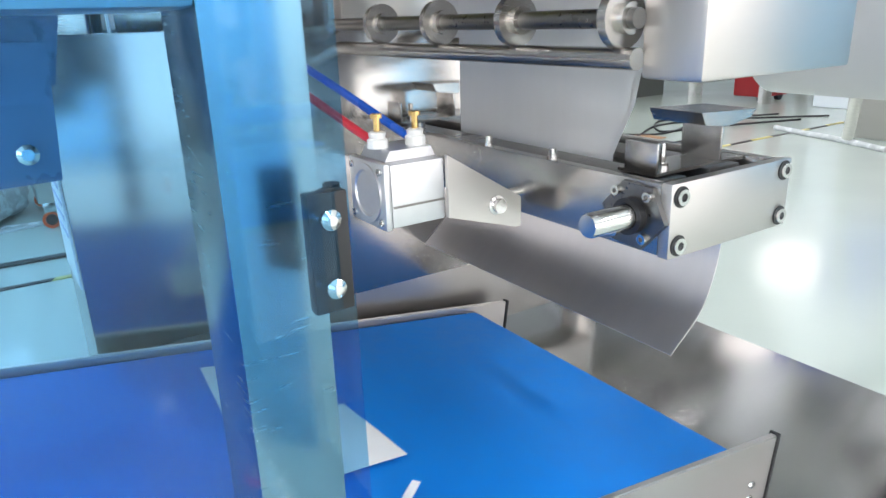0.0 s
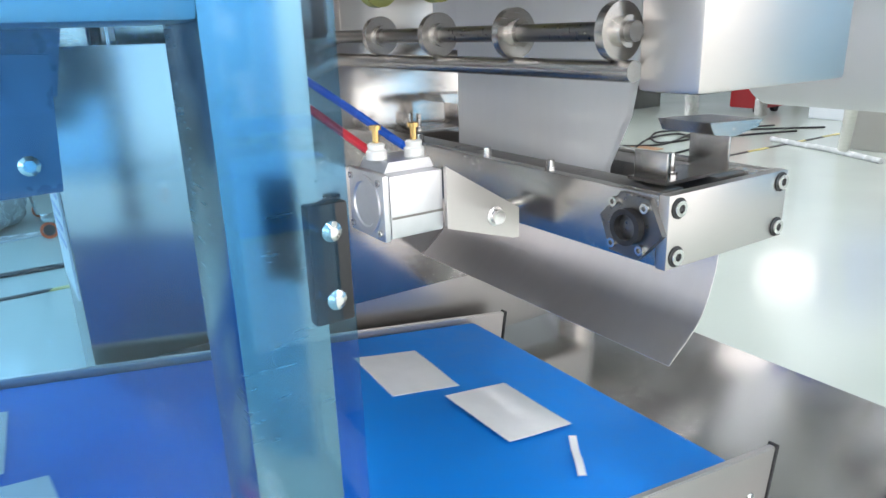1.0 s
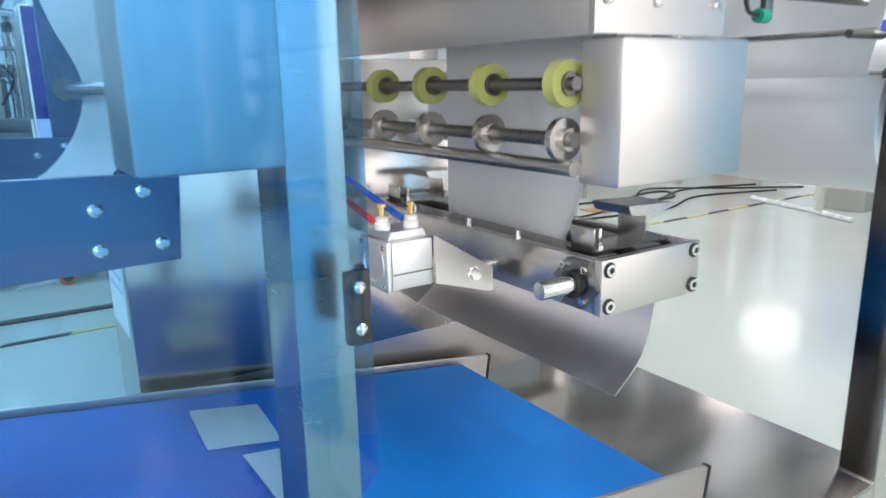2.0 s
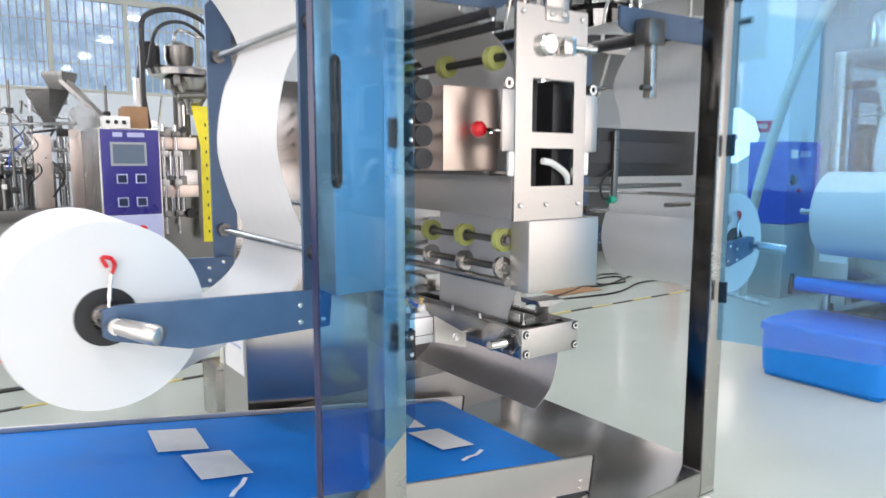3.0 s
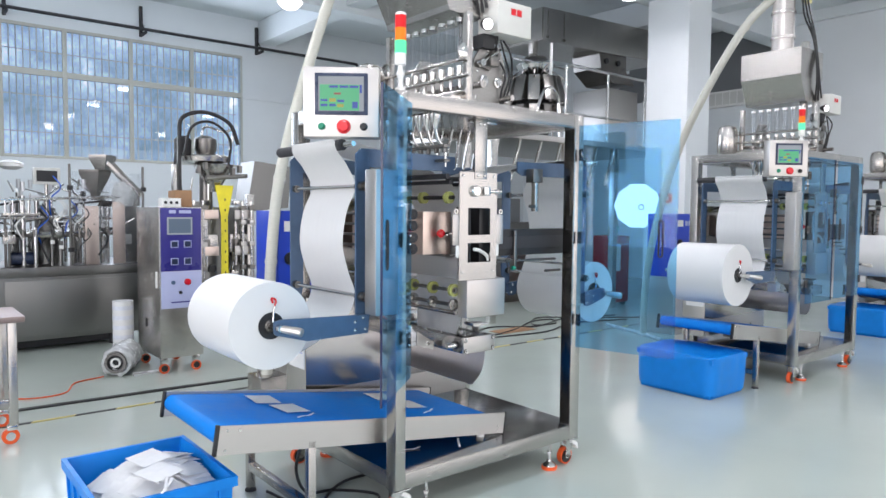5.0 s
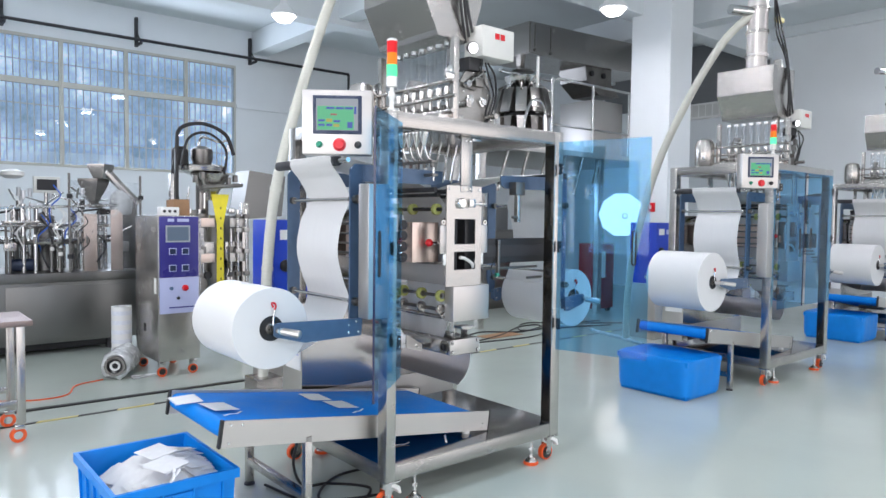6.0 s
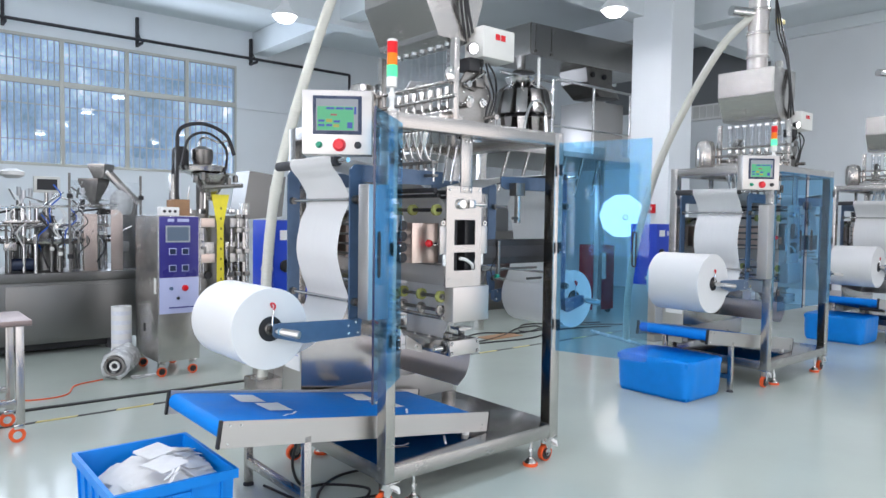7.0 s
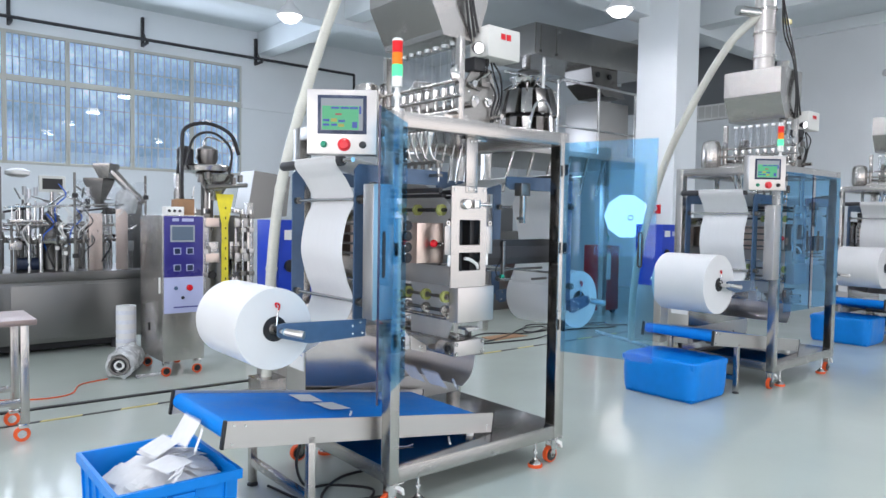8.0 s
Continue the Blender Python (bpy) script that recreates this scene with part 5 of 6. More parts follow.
    for x in (1.56, 1.66, 2.10, 2.20):
        part("tower_rod", rod((x, 6.10, 0.72), (x, 6.10, 1.62), 0.014, 12), CHROME, c)
        for z in (0.86, 1.12, 1.36, 1.52):
            part("rod_clamp", box(x - 0.032, x + 0.032, 6.07, 6.13, z, z + 0.05, 0.005), (ALU, DARKSTEEL, SATIN)[int(z * 50) % 3], c)
    for z in (1.02, 1.42):
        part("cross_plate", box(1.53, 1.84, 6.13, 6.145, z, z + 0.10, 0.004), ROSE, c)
        part("cross_plate", box(2.02, 2.24, 6.13, 6.145, z, z + 0.10, 0.004), SATIN, c)
    part("roller", rod((1.70, 6.12, 1.86), (2.16, 6.12, 1.90), 0.025, 14), DARKSTEEL, c)
    part("bowl", turned([(0.16, 0), (0.26, 0.03), (0.27, 0.08), (0.24, 0.10), (0.10, 0.12)], (1.80, 6.4, 2.02), (1.80, 6.4, 3), 28), STEEL, c, "round steel dosing bowl")
    part("bowl_column", rod((1.80, 6.4, 1.5), (1.80, 6.4, 2.02), 0.07, 18), DARKSTEEL, c)
    part("gear_drum", turned([(0.10, 0), (0.12, 0.05), (0.12, 0.16), (0.05, 0.20)], (1.80, 6.4, 2.14), (1.80, 6.4, 3), 22), DARKSTEEL, c)
    part("motor", turned([(0.08, 0), (0.09, 0.02), (0.09, 0.18), (0.05, 0.22)], (1.55, 6.4, 2.10), (1.55, 6.4, 3), 18), BLACK, c)
    part("black_hose", sweep([(1.50, 6.38, 2.20), (1.46, 6.34, 2.0), (1.48, 6.30, 1.7), (1.52, 6.28, 1.3), (1.50, 6.26, 0.8)], 0.03, 8), BLACK, c)
    part("bent_arm", sweep([(1.75, 6.4, 2.28), (1.80, 6.4, 2.44), (2.0, 6.4, 2.40), (2.12, 6.4, 2.42), (2.08, 6.4, 2.2)], 0.014, 8), CHROME, c)
    part("side_hopper", prism([(2.32, 1.5), (2.85, 1.55), (2.9, 2.05), (2.42, 2.10)], "y", 6.5, 6.9), DULL, c)
    part("support_bar", box(1.44, 1.475, 6.22, 6.26, 0.9, 2.30, 0.003), BLACK, c, "black support bar")
    part("cable_arch", sweep([(1.46, 6.24, 2.28), (1.50, 6.25, 2.50), (1.75, 6.26, 2.58), (2.02, 6.26, 2.48), (2.12, 6.26, 2.25)], 0.022, 8), BLACK, c)
    part("cable_arch", sweep([(1.50, 6.22, 2.1), (1.58, 6.2, 2.40), (1.80, 6.2, 2.47), (2.0, 6.2, 2.30), (1.98, 6.2, 2.0)], 0.015, 8), BLACK, c)
    part("funnel", turned([(0.07, -0.02), (0.08, 0.04), (0.21, 0.26), (0.215, 0.28)], (1.86, 6.32, 1.74), (1.86, 6.32, 3), 24), STEEL, c, "steel filling funnel")
    for x, z in ((1.62, 1.96), (1.70, 2.0), (2.0, 1.95), (2.08, 1.98)):
        part("clamp", box(x - 0.02, x + 0.02, 6.10, 6.16, z - 0.05, z + 0.03, 0.004), DARKSTEEL, c)
    return c


vertical_packer()
box_a = thing("cardboard_box", 1.22, 5.5, 1.545, "small brown cardboard box on the cabinet", "box")
part("carton", box(1.13, 1.29, 5.38, 5.58, 1.545, 1.70, 0.003), CARD, box_a)
part("flap", box(1.13, 1.29, 5.38, 5.478, 1.701, 1.705, 0.001), CARD, box_a)
meter = thing("meter_box", 1.05, 5.3, 1.545, "small white meter box with black dials on the cabinet", "meter")
part("case", box(0.97, 1.14, 5.24, 5.36, 1.545, 1.625, 0.004), WHITEP, meter)
for k in range(3):
    part("dial", rod((1.0 + 0.05 * k, 5.235, 1.585), (1.0 + 0.05 * k, 5.24, 1.585), 0.014, 12), BLACK, meter)


def rotary_packer():
    c = thing("rotary_packer", -0.6, 7.6, 0, "long grey steel rotary bag packer with many mechanisms", "packing machine")
    part("base", box(-2.6, 1.33, 7.02, 8.3, 0.13, 0.80, 0.008), DULL, c, "grey steel base cabinet")
    part("table", box(-2.62, 1.35, 7.0, 8.32, 0.80, 0.90, 0.008), DULL, c)
    part("plinth", box(-2.5, 1.1, 7.15, 8.2, 0.04, 0.128, 0.003), BLACK, c)
    for x in (-0.12, -1.3):
        part("door_panel", box(x - 1.12, x, 7.008, 7.018, 0.18, 0.76, 0.003), DULL, c)
    part("door_panel", box(-0.06, 1.12, 7.008, 7.018, 0.18, 0.76, 0.003), DULL, c)
    for x in (-2.4, -0.2, 1.0):
        part("foot", rod((x, 7.15, 0.0), (x, 7.15, 0.13), 0.05, 14), RUBBER, c)
    part("tall_panel", box(-0.50, -0.13, 7.02, 7.5, 0.90, 2.02, 0.006), DULL, c)
    # round indexing table with a gripper for every bag
    cx, cy = 0.42, 7.62
    part("turret_table", turned([(0.20, 0.30), (0.52, 0.31), (0.54, 0.34), (0.50, 0.37), (0.12, 0.38)], (cx, cy, 0.90), (cx, cy, 3), 40), STEEL, c, "round steel indexing table")
    part("turret_column", turned([(0.16, 0), (0.14, 0.30), (0.10, 0.36), (0.10, 0.62), (0.05, 0.66)], (cx, cy, 0.90), (cx, cy, 3), 26), DULL, c)
    for k in range(16):
        q = 2 * math.pi * k / 16
        u, v = math.cos(q), math.sin(q)
        g = part("gripper_arm", box(-0.012, 0.012, 0.50, 0.70, 0.352, 0.372, 0.003), CHROME, c, at=(0, 0, 0))
        g.location = Vector((cx, cy, 0.90)) - ORIGIN[c]
        g.rotation_euler = (0, 0, q)
        for o in (-0.05, 0.05):
            x, y = cx + 0.68 * u - o * v, cy + 0.68 * v + o * u
            part("gripper_jaw", rod((x, y, 1.22), (x, y, 1.30), 0.012, 8), DARKSTEEL if k % 3 else BLACK, c)
    r = random.Random(11)
    for k in range(46):
        x, y = -0.08 + 1.25 * r.random(), 7.10 + 1.0 * r.random()
        h = r.uniform(0.25, 0.80)
        part("pillar", rod((x, y, 0.90), (x, y, 0.90 + h), r.uniform(0.008, 0.028), 12), r.choice([DULL, CHROME, STEEL, DARKSTEEL, CHROME]), c)
        if k % 2:
            w, e = r.uniform(0.02, 0.07), r.uniform(0.04, 0.12)
            part("block", box(x - w, x + w, y - 0.04, y + 0.04, 0.90 + h - e, 0.90 + h + 0.02, 0.006), r.choice([DARKSTEEL, SATIN, BLACK, ALU, STEEL]), c)
        if k % 3 == 0:
            part("air_cylinder", rod((x, y - 0.03, 0.95 + h), (x, y - 0.03, 1.05 + h), 0.022, 12), ALU, c)
        if k % 4 == 0:
            part("valve", box(x - 0.02, x + 0.02, y - 0.05, y - 0.02, 0.92 + 0.6 * h, 0.96 + 0.6 * h, 0.004), WHITEP, c)
    for k in range(30):
        x, y = -0.05 + 1.15 * r.random(), 7.08 + 0.6 * r.random()
        z = r.uniform(1.0, 1.75)
        part("link_bar", rod((x, y, z), (x + r.uniform(-0.30, 0.30), y + r.uniform(-0.2, 0.2), z + r.uniform(-0.18, 0.18)), r.uniform(0.006, 0.014), 10), r.choice([DULL, CHROME, BLACK, STEEL]), c)
    for k in range(14):
        x, z = r.uniform(0.0, 1.1), r.uniform(1.35, 1.9)
        part("air_line", sweep([(x, 7.15, z), (x + 0.06, 7.10, z - 0.12), (x - 0.04, 7.12, z - 0.25), (x + r.uniform(-0.1, 0.1), 7.2, z - 0.42)], 0.007, 6), (WHITEP, BLACK, TUBEBLUE, WHITEP)[k % 4], c)
    part("bag_magazine", box(-0.05, 0.28, 7.08, 7.30, 1.44, 1.47, 0.004), STEEL, c)
    for k in range(5):
        part("magazine_rod", rod((-0.03 + 0.07 * k, 7.09, 1.47), (-0.03 + 0.07 * k, 7.09, 1.60), 0.006, 8), CHROME, c)
    part("plastic_cover", turned([(0.10, 0), (0.13, 0.10), (0.11, 0.22), (0.06, 0.28)], (1.14, 7.2, 1.55), (1.14, 7.2, 3), 18), WRAP, c, "crumpled clear plastic cover")
    part("guide_rail", prism([(0.95, 2.02), (1.30, 1.66), (1.32, 1.68), (0.97, 2.05)], "y", 7.12, 7.15), STEEL, c)
    part("guide_rail", prism([(1.02, 2.02), (1.35, 1.69), (1.37, 1.71), (1.04, 2.05)], "y", 7.22, 7.25), DULL, c)
    part("hopper", turned([(0.05, 0), (0.05, 0.06), (0.17, 0.30), (0.17, 0.34)], (0.88, 7.35, 1.62), (0.88, 7.35, 3), 4), DARKSTEEL, c, "dark funnel hopper")
    part("hopper", turned([(0.05, 0), (0.05, 0.06), (0.15, 0.26), (0.15, 0.30)], (1.02, 7.6, 1.85), (1.02, 7.6, 3), 4), STEEL, c)
    g = part("cover_frame", box(1.16, 1.34, 7.28, 7.30, 0.902, 1.70, 0.004), DULL, c, "grey steel guard beside the turret")
    part("guard_pane", box(0.55, 1.32, 7.03, 7.036, 0.905, 1.92, 0), CLEAR, g, "clear plastic guard pane")
    for x in (0.56, 1.31):
        part("guard_post", rod((x, 7.045, 0.90), (x, 7.045, 2.0), 0.013, 10), DARKSTEEL, g)
        for z in (1.05, 1.72):
            part("hinge", box(x - 0.03, x + 0.03, 7.022, 7.03, z, z + 0.05, 0.003), BLACK, g)
    part("chute", prism([(1.05, 2.0), (1.30, 1.72), (1.33, 1.76), (1.08, 2.05)], "y", 7.3, 7.5), DULL, c)
    # plain steel plates with the pink reflection in their colour
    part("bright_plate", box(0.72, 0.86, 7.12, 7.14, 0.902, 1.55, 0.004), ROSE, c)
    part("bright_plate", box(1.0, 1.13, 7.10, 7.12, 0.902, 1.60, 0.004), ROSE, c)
    d = part("display", box(0.26, 0.52, 7.3, 7.36, 1.78, 1.96, 0.005), GREYBOX, c, "grey operator display on a stalk")
    part("display_face", box(0.29, 0.49, 7.294, 7.30, 1.81, 1.93, 0), BLACK, d)
    part("stalk", rod((0.39, 7.35, 1.4), (0.39, 7.35, 1.78), 0.02, 10), STEEL, d)
    part("white_cover", turned([(0.06, 0), (0.12, 0.03), (0.12, 0.07), (0.05, 0.10)], (0.06, 7.35, 1.93), (0.06, 7.35, 3), 20), WHITEP, c)
    part("motor", rod((0.02, 7.3, 0.98), (0.25, 7.3, 0.98), 0.07, 18), DARKNAVY, c)
    part("bar", rod((-0.1, 7.1, 1.60), (1.1, 7.1, 1.66), 0.014, 10), CHROME, c)
    part("bar", rod((-0.1, 7.2, 1.42), (1.1, 7.2, 1.42), 0.018, 10), STEEL, c)
    part("cable", sweep([(0.90, 7.2, 1.6), (0.80, 7.15, 1.4), (0.95, 7.12, 1.2), (0.85, 7.12, 1.0)], 0.010, 7), BLACK, c)
    part("cable", sweep([(0.3, 7.2, 1.5), (0.42, 7.15, 1.3), (0.30, 7.12, 1.15), (0.36, 7.12, 0.95)], 0.010, 7), BLACK, c)
    return c


rotary_packer()

# table on casters
tb = thing("work_table", -0.8, 4.1, 0, "stainless work table on orange casters", "table")
part("tabletop", box(-1.6, -0.32, 3.85, 4.40, 0.79, 0.83, 0.008), TABLETOP, tb, "steel tabletop with a rosy sheen put into its colour")
for x in (-0.39, -1.55):
    for y in (3.90, 4.34):
        g = part("leg", box(x - 0.025, x + 0.025, y - 0.025, y + 0.025, 0.12, 0.79, 0.003), STEEL, tb)
        part("wheel", ring((x - 0.02, y - 0.015, 0.05), (x - 0.02, y + 0.015, 0.05), 0.05, 0.028, 24), ORANGE, g)
        part("hub", rod((x - 0.02, y - 0.018, 0.05), (x - 0.02, y + 0.018, 0.05), 0.028, 16), CHROME, g)
        part("fork", box(x - 0.04, x + 0.02, y - 0.024, y + 0.024, 0.09, 0.12, 0.003), CHROME, g)
part("lower_rail", box(-1.525, -0.415, 3.88, 3.92, 0.25, 0.29, 0.003), STEEL, tb)
part("lower_rail", box(-1.525, -0.415, 4.32, 4.36, 0.25, 0.29, 0.003), STEEL, tb)

# rolls on the floor
r1 = thing("wrapped_roll", 0.58, 5.6, 0, "film roll wrapped in clear plastic lying on the floor", "film roll")
d = Vector((0.45, 0.85, 0)).normalized()
c0 = Vector((0.60, 5.40, 0.135))
bm = turned([(0.072, -0.01), (0.10, -0.035), (0.125, -0.01), (0.133, 0.05), (0.130, 0.12), (0.136, 0.2), (0.128, 0.30), (0.134, 0.38), (0.12, 0.44), (0.05, 0.50)], c0, c0 + d, 40)
for v in bm.verts:
    v.co += 0.022 * noise.noise_vector(v.co * 13) + 0.010 * noise.noise_vector(v.co * 31)
    v.co.z = max(v.co.z, 0.001)
part("wrapping", bm, WRAP, r1, "crumpled clear plastic wrapping")
part("core_ring", ring(c0 - 0.055 * d, c0 + 0.02 * d, 0.092, 0.070, 28), DARKSTEEL, r1)
part("core", ring(c0 - 0.045 * d, c0 + 0.02 * d, 0.045, 0.028, 24), WHITEP, r1)
# black disc stands in for the shade inside the roll's hole
part("inner_face", rod(c0 - 0.020 * d, c0 + 0.02 * d, 0.069, 26), BLACK, r1)
bm = prism([(0.72, 5.30), (0.98, 5.36), (1.0, 5.40), (0.74, 5.44)], "z", 0.002, 0.012)
part("loose_end", bm, WRAP, r1)
r2 = thing("upright_roll", 0.80, 5.95, 0, "upright white film roll with pale printed rows", "film roll")
part("roll", ring((0.80, 5.95, 0), (0.80, 5.95, 0.62), 0.095, 0.04, 32), PAPER, r2)
for k in range(6):
    part("printed_band", ring((0.80, 5.95, 0.06 + 0.095 * k), (0.80, 5.95, 0.10 + 0.095 * k), 0.0962, 0.0945, 32), FADED, r2)
cord = thing("orange_cord", 0.2, 5.3, 0, "thin orange cord on the floor", "cord")
part("cord", sweep([(0.50, 5.45, 0.006), (0.25, 5.35, 0.006), (0.12, 5.05, 0.006), (-0.10, 5.0, 0.006), (-0.5, 5.15, 0.006), (-1.4, 5.0, 0.006)], 0.006, 6), ORANGE, cord)

# suction hoses that feed the hoppers


def suction_hose(dx, dy):
    h = thing("suction_hose", 1.5 + dx, 3.5 + dy, 0, "cream ribbed suction hose rising to the hopper", "hose", "suction hoses")
    pts = [(1.22, 3.6, 0.25), (1.25, 3.6, 0.7), (1.26, 3.6, 1.12), (1.33, 3.6, 1.75), (1.50, 3.6, 2.39), (1.72, 3.6, 3.06), (1.82, 3.5, 3.45), (1.78, 3.1, 3.85), (1.60, 2.6, 3.95), (1.50, 2.2, 3.82), (1.47, 2.03, 3.72)]
    part("hose", sweep([(x + dx, y + dy, z) for x, y, z in pts], 0.042, 14), HOSE, h)
    for (x0, y0, z0), (x1, y1, z1) in zip(pts[1:6], pts[2:7]):
        p = Vector((x0 + dx, y0 + dy, z0))
        q = Vector((x1 + dx, y1 + dy, z1))
        part("cuff", ring(p, p + 0.03 * (q - p).normalized(), 0.047, 0.041, 18), HOSE, h)
    part("inlet", box(1.12 + dx, 1.34 + dx, 3.48 + dy, 3.72 + dy, 0.0, 0.28, 0.01), STEEL, h)
    return h


suction_hose(0, 0)
h = thing("suction_hose", 6.2, 3.0, 0, "cream suction hose hanging beside the hopper", "hose", "suction hoses")
part("hose", sweep([(5.92, 1.98, 3.70), (5.84, 2.02, 3.66), (5.80, 2.3, 3.42), (5.82, 2.7, 2.86), (5.90, 3.1, 2.19), (5.985, 3.4, 1.4), (6.10, 3.6, 0.70), (6.29, 3.75, 0.05)], 0.042, 14), HOSE, h)
part("cuff", ring((5.80, 2.3, 3.42), (5.802, 2.322, 3.39), 0.047, 0.041, 18), HOSE, h)


def power_cabinet(x, y, w=0.5):
    c = thing("power_cabinet", x, y, 0, "royal blue power cabinet on a grey base", "cabinet", "power cabinets")
    part("base", box(x, x + w, y, y + 0.4, 0, 0.72, 0.006), SATIN, c)
    b = part("body", box(x, x + w, y, y + 0.4, 0.725, 1.52, 0.006), ROYAL, c, "royal blue painted body")
    part("label_plate", box(x + 0.05, x + 0.17, y - 0.004, y, 1.36, 1.44, 0), WHITEP, b)
    for k in range(3):
        part("label_bar", box(x + 0.22 + 0.07 * k, x + 0.27 + 0.07 * k, y - 0.004, y, 1.37, 1.43, 0), LILAC, b)
    part("switch", turned([(0.05, 0), (0.05, 0.02), (0.03, 0.03)], (x + 0.10, y, 1.15), (x + 0.10, y - 1, 1.15), 18), BLACK, b)
    part("lamp_red", turned([(0.02, 0), (0.02, 0.015)], (x + 0.22, y, 1.05), (x + 0.22, y - 1, 1.05), 14), RED, b)
    return c


power_cabinet(1.33, 3.62)
power_cabinet(6.62, 3.55, 0.62)

# platform, duct and weigher at the back
pf = thing("platform", 7.4, 6.0, 0, "raised steel platform with tubular handrails", "platform")
part("deck", box(5.3, 9.9, 5.5, 8.0, 2.54, 2.62, 0.004), SATIN, pf)
for x in (5.4, 6.83, 8.05, 9.7):
    part("leg", box(x - 0.05, x + 0.05, 5.52, 5.62, 0, 2.54, 0.004), STEEL, pf)
for x in (6.83, 7.81, 8.79):
    part("rail_post", rod((x, 5.54, 2.62), (x, 5.54, 3.68), 0.022, 12), CHROME, pf)
part("handrail", sweep([(6.83, 5.54, 3.56), (6.87, 5.54, 3.66), (7.0, 5.54, 3.69), (7.81, 5.54, 3.69), (9.6, 5.54, 3.69)], 0.024, 12), CHROME, pf)
part("mid_rail", rod((6.83, 5.54, 2.99), (9.6, 5.54, 2.99), 0.018, 10), CHROME, pf)
part("hoop", sweep([(6.20, 5.54, 2.62), (6.24, 5.54, 3.0), (6.36, 5.54, 3.26), (6.53, 5.54, 3.31), (6.66, 5.54, 3.18), (6.70, 5.54, 2.9), (6.70, 5.54, 2.62)], 0.022, 10), CHROME, pf)
part("far_rail", rod((5.5, 7.92, 3.62), (9.6, 7.92, 3.62), 0.020, 10), CHROME, pf)
for x in (6.6, 7.9, 9.2):
    part("far_post", rod((x, 7.92, 2.62), (x, 7.92, 3.62), 0.020, 10), CHROME, pf)
for k in range(7):
    part("deck_brace", rod((5.5 + 0.42 * k, 5.56, 2.54), (5.3 + 0.42 * k, 5.56, 1.95), 0.025, 10), STEEL, pf)
part("steel_cabinet", box(8.95, 9.8, 6.4, 7.2, 2.62, 3.72, 0.01), SATIN, pf)
dk = thing("steel_trough", 8.4, 6.6, 0, "wide dull steel conveying trough above the platform", "trough")
bm = prism([(7.02, 4.21), (7.45, 4.20), (10.4, 4.30), (10.4, 4.84), (7.02, 4.71)], "y", 6.2, 7.2, None, 0.012)
part("trough_body", bm, STEEL_H, dk)
part("trough_leg", box(10.1, 10.2, 6.3, 6.4, 0, 4.29, 0.004), STEEL, dk)
part("trough_leg", box(7.6, 7.7, 6.95, 7.05, 2.62, 4.21, 0.004), STEEL, dk)
for x in (7.14, 7.52):
    part("clip", rod((x, 6.19, 4.27), (x, 6.199, 4.27), 0.025, 10), DARKSTEEL, dk)
    part("seam", box(x - 0.004, x + 0.004, 6.194, 6.1995, 4.32, 4.68, 0), DARKSTEEL, dk)
part("outlet", prism([(8.55, 4.235), (9.30, 4.262), (9.30, 4.02), (9.55, 3.80), (8.95, 3.78), (8.60, 4.0)], "y", 6.3, 6.9), DARKSTEEL, dk, "dark outlet box under the trough")
for x in (8.72, 9.05):
    part("outlet_bolt", rod((x, 6.27, 4.13), (x, 6.30, 4.13), 0.05, 12), BLACK, dk)
wg = thing("multihead_weigher", 6.87, 6.2, 2.62, "steel multihead weigher with hanging buckets", "weigher")
WX, WY = 6.87, 6.2
part("top_disc", turned([(0.02, 1.30), (0.17, 1.28), (0.18, 1.25), (0.02, 1.24)], (WX, WY, 2.62), (WX, WY, 4), 26), DARKSTEEL, wg)
part("cone", turned([(0.30, 1.16), (0.29, 1.13), (0.12, 0.92), (0.10, 0.84)], (WX, WY, 2.62), (WX, WY, 4), 26), CHROME, wg, "bright steel feed cone")
part("spindle", rod((WX, WY - 0.32, 3.2), (WX, WY - 0.32, 4.06), 0.024, 12), WHITEP, wg)
part("core_drum", turned([(0.22, 0), (0.22, 0.4), (0.30, 0.5), (0.26, 0.70), (0.12, 0.84)], (WX, WY, 2.62), (WX, WY, 4), 22), BLACK, wg, "dark drive housing")
part("support_arm", rod((WX - 0.62, WY - 0.1, 3.80), (WX + 0.62, WY - 0.1, 3.80), 0.022, 10), CHROME, wg)
for k in range(12):
    a = 2 * math.pi * k / 12 + 0.2
    x, y = WX + 0.44 * math.cos(a), WY + 0.44 * math.sin(a)
    bm = box(-0.085, 0.085, -0.012, 0.012, -0.20, 0.20, 0.004)
    box(-0.085, -0.075, 0.012, 0.11, -0.16, 0.20, 0.002, bm)
    box(0.075, 0.085, 0.012, 0.11, -0.16, 0.20, 0.002, bm)
    bmesh.ops.transform(bm, verts=bm.verts, matrix=pose(x, y, 3.38, 0, 0, math.degrees(a) + 90) @ pose(0, 0, 0, -16))
    b = part("bucket", bm, (DULL, STEEL, DARKSTEEL)[k % 3], wg)
    part("bucket_hook", rod((x, y, 3.56), (x - 0.15 * math.cos(a), y - 0.15 * math.sin(a), 3.66), 0.014, 8), CHROME, b)
    bm = prism([(-0.07, 0.0), (0.07, 0.0), (0.05, -0.26), (-0.05, -0.26)], "y", -0.06, 0.06)
    bmesh.ops.transform(bm, verts=bm.verts, matrix=pose(WX + 0.36 * math.cos(a), WY + 0.36 * math.sin(a), 3.14, 0, 0, math.degrees(a) + 90))
    part("hopper_cup", bm, STEEL if k % 2 else DARKSTEEL, wg)
lk = thing("dark_shelving", 7.6, 7.4, 0, "dim grey machinery standing under the platform", "machinery")
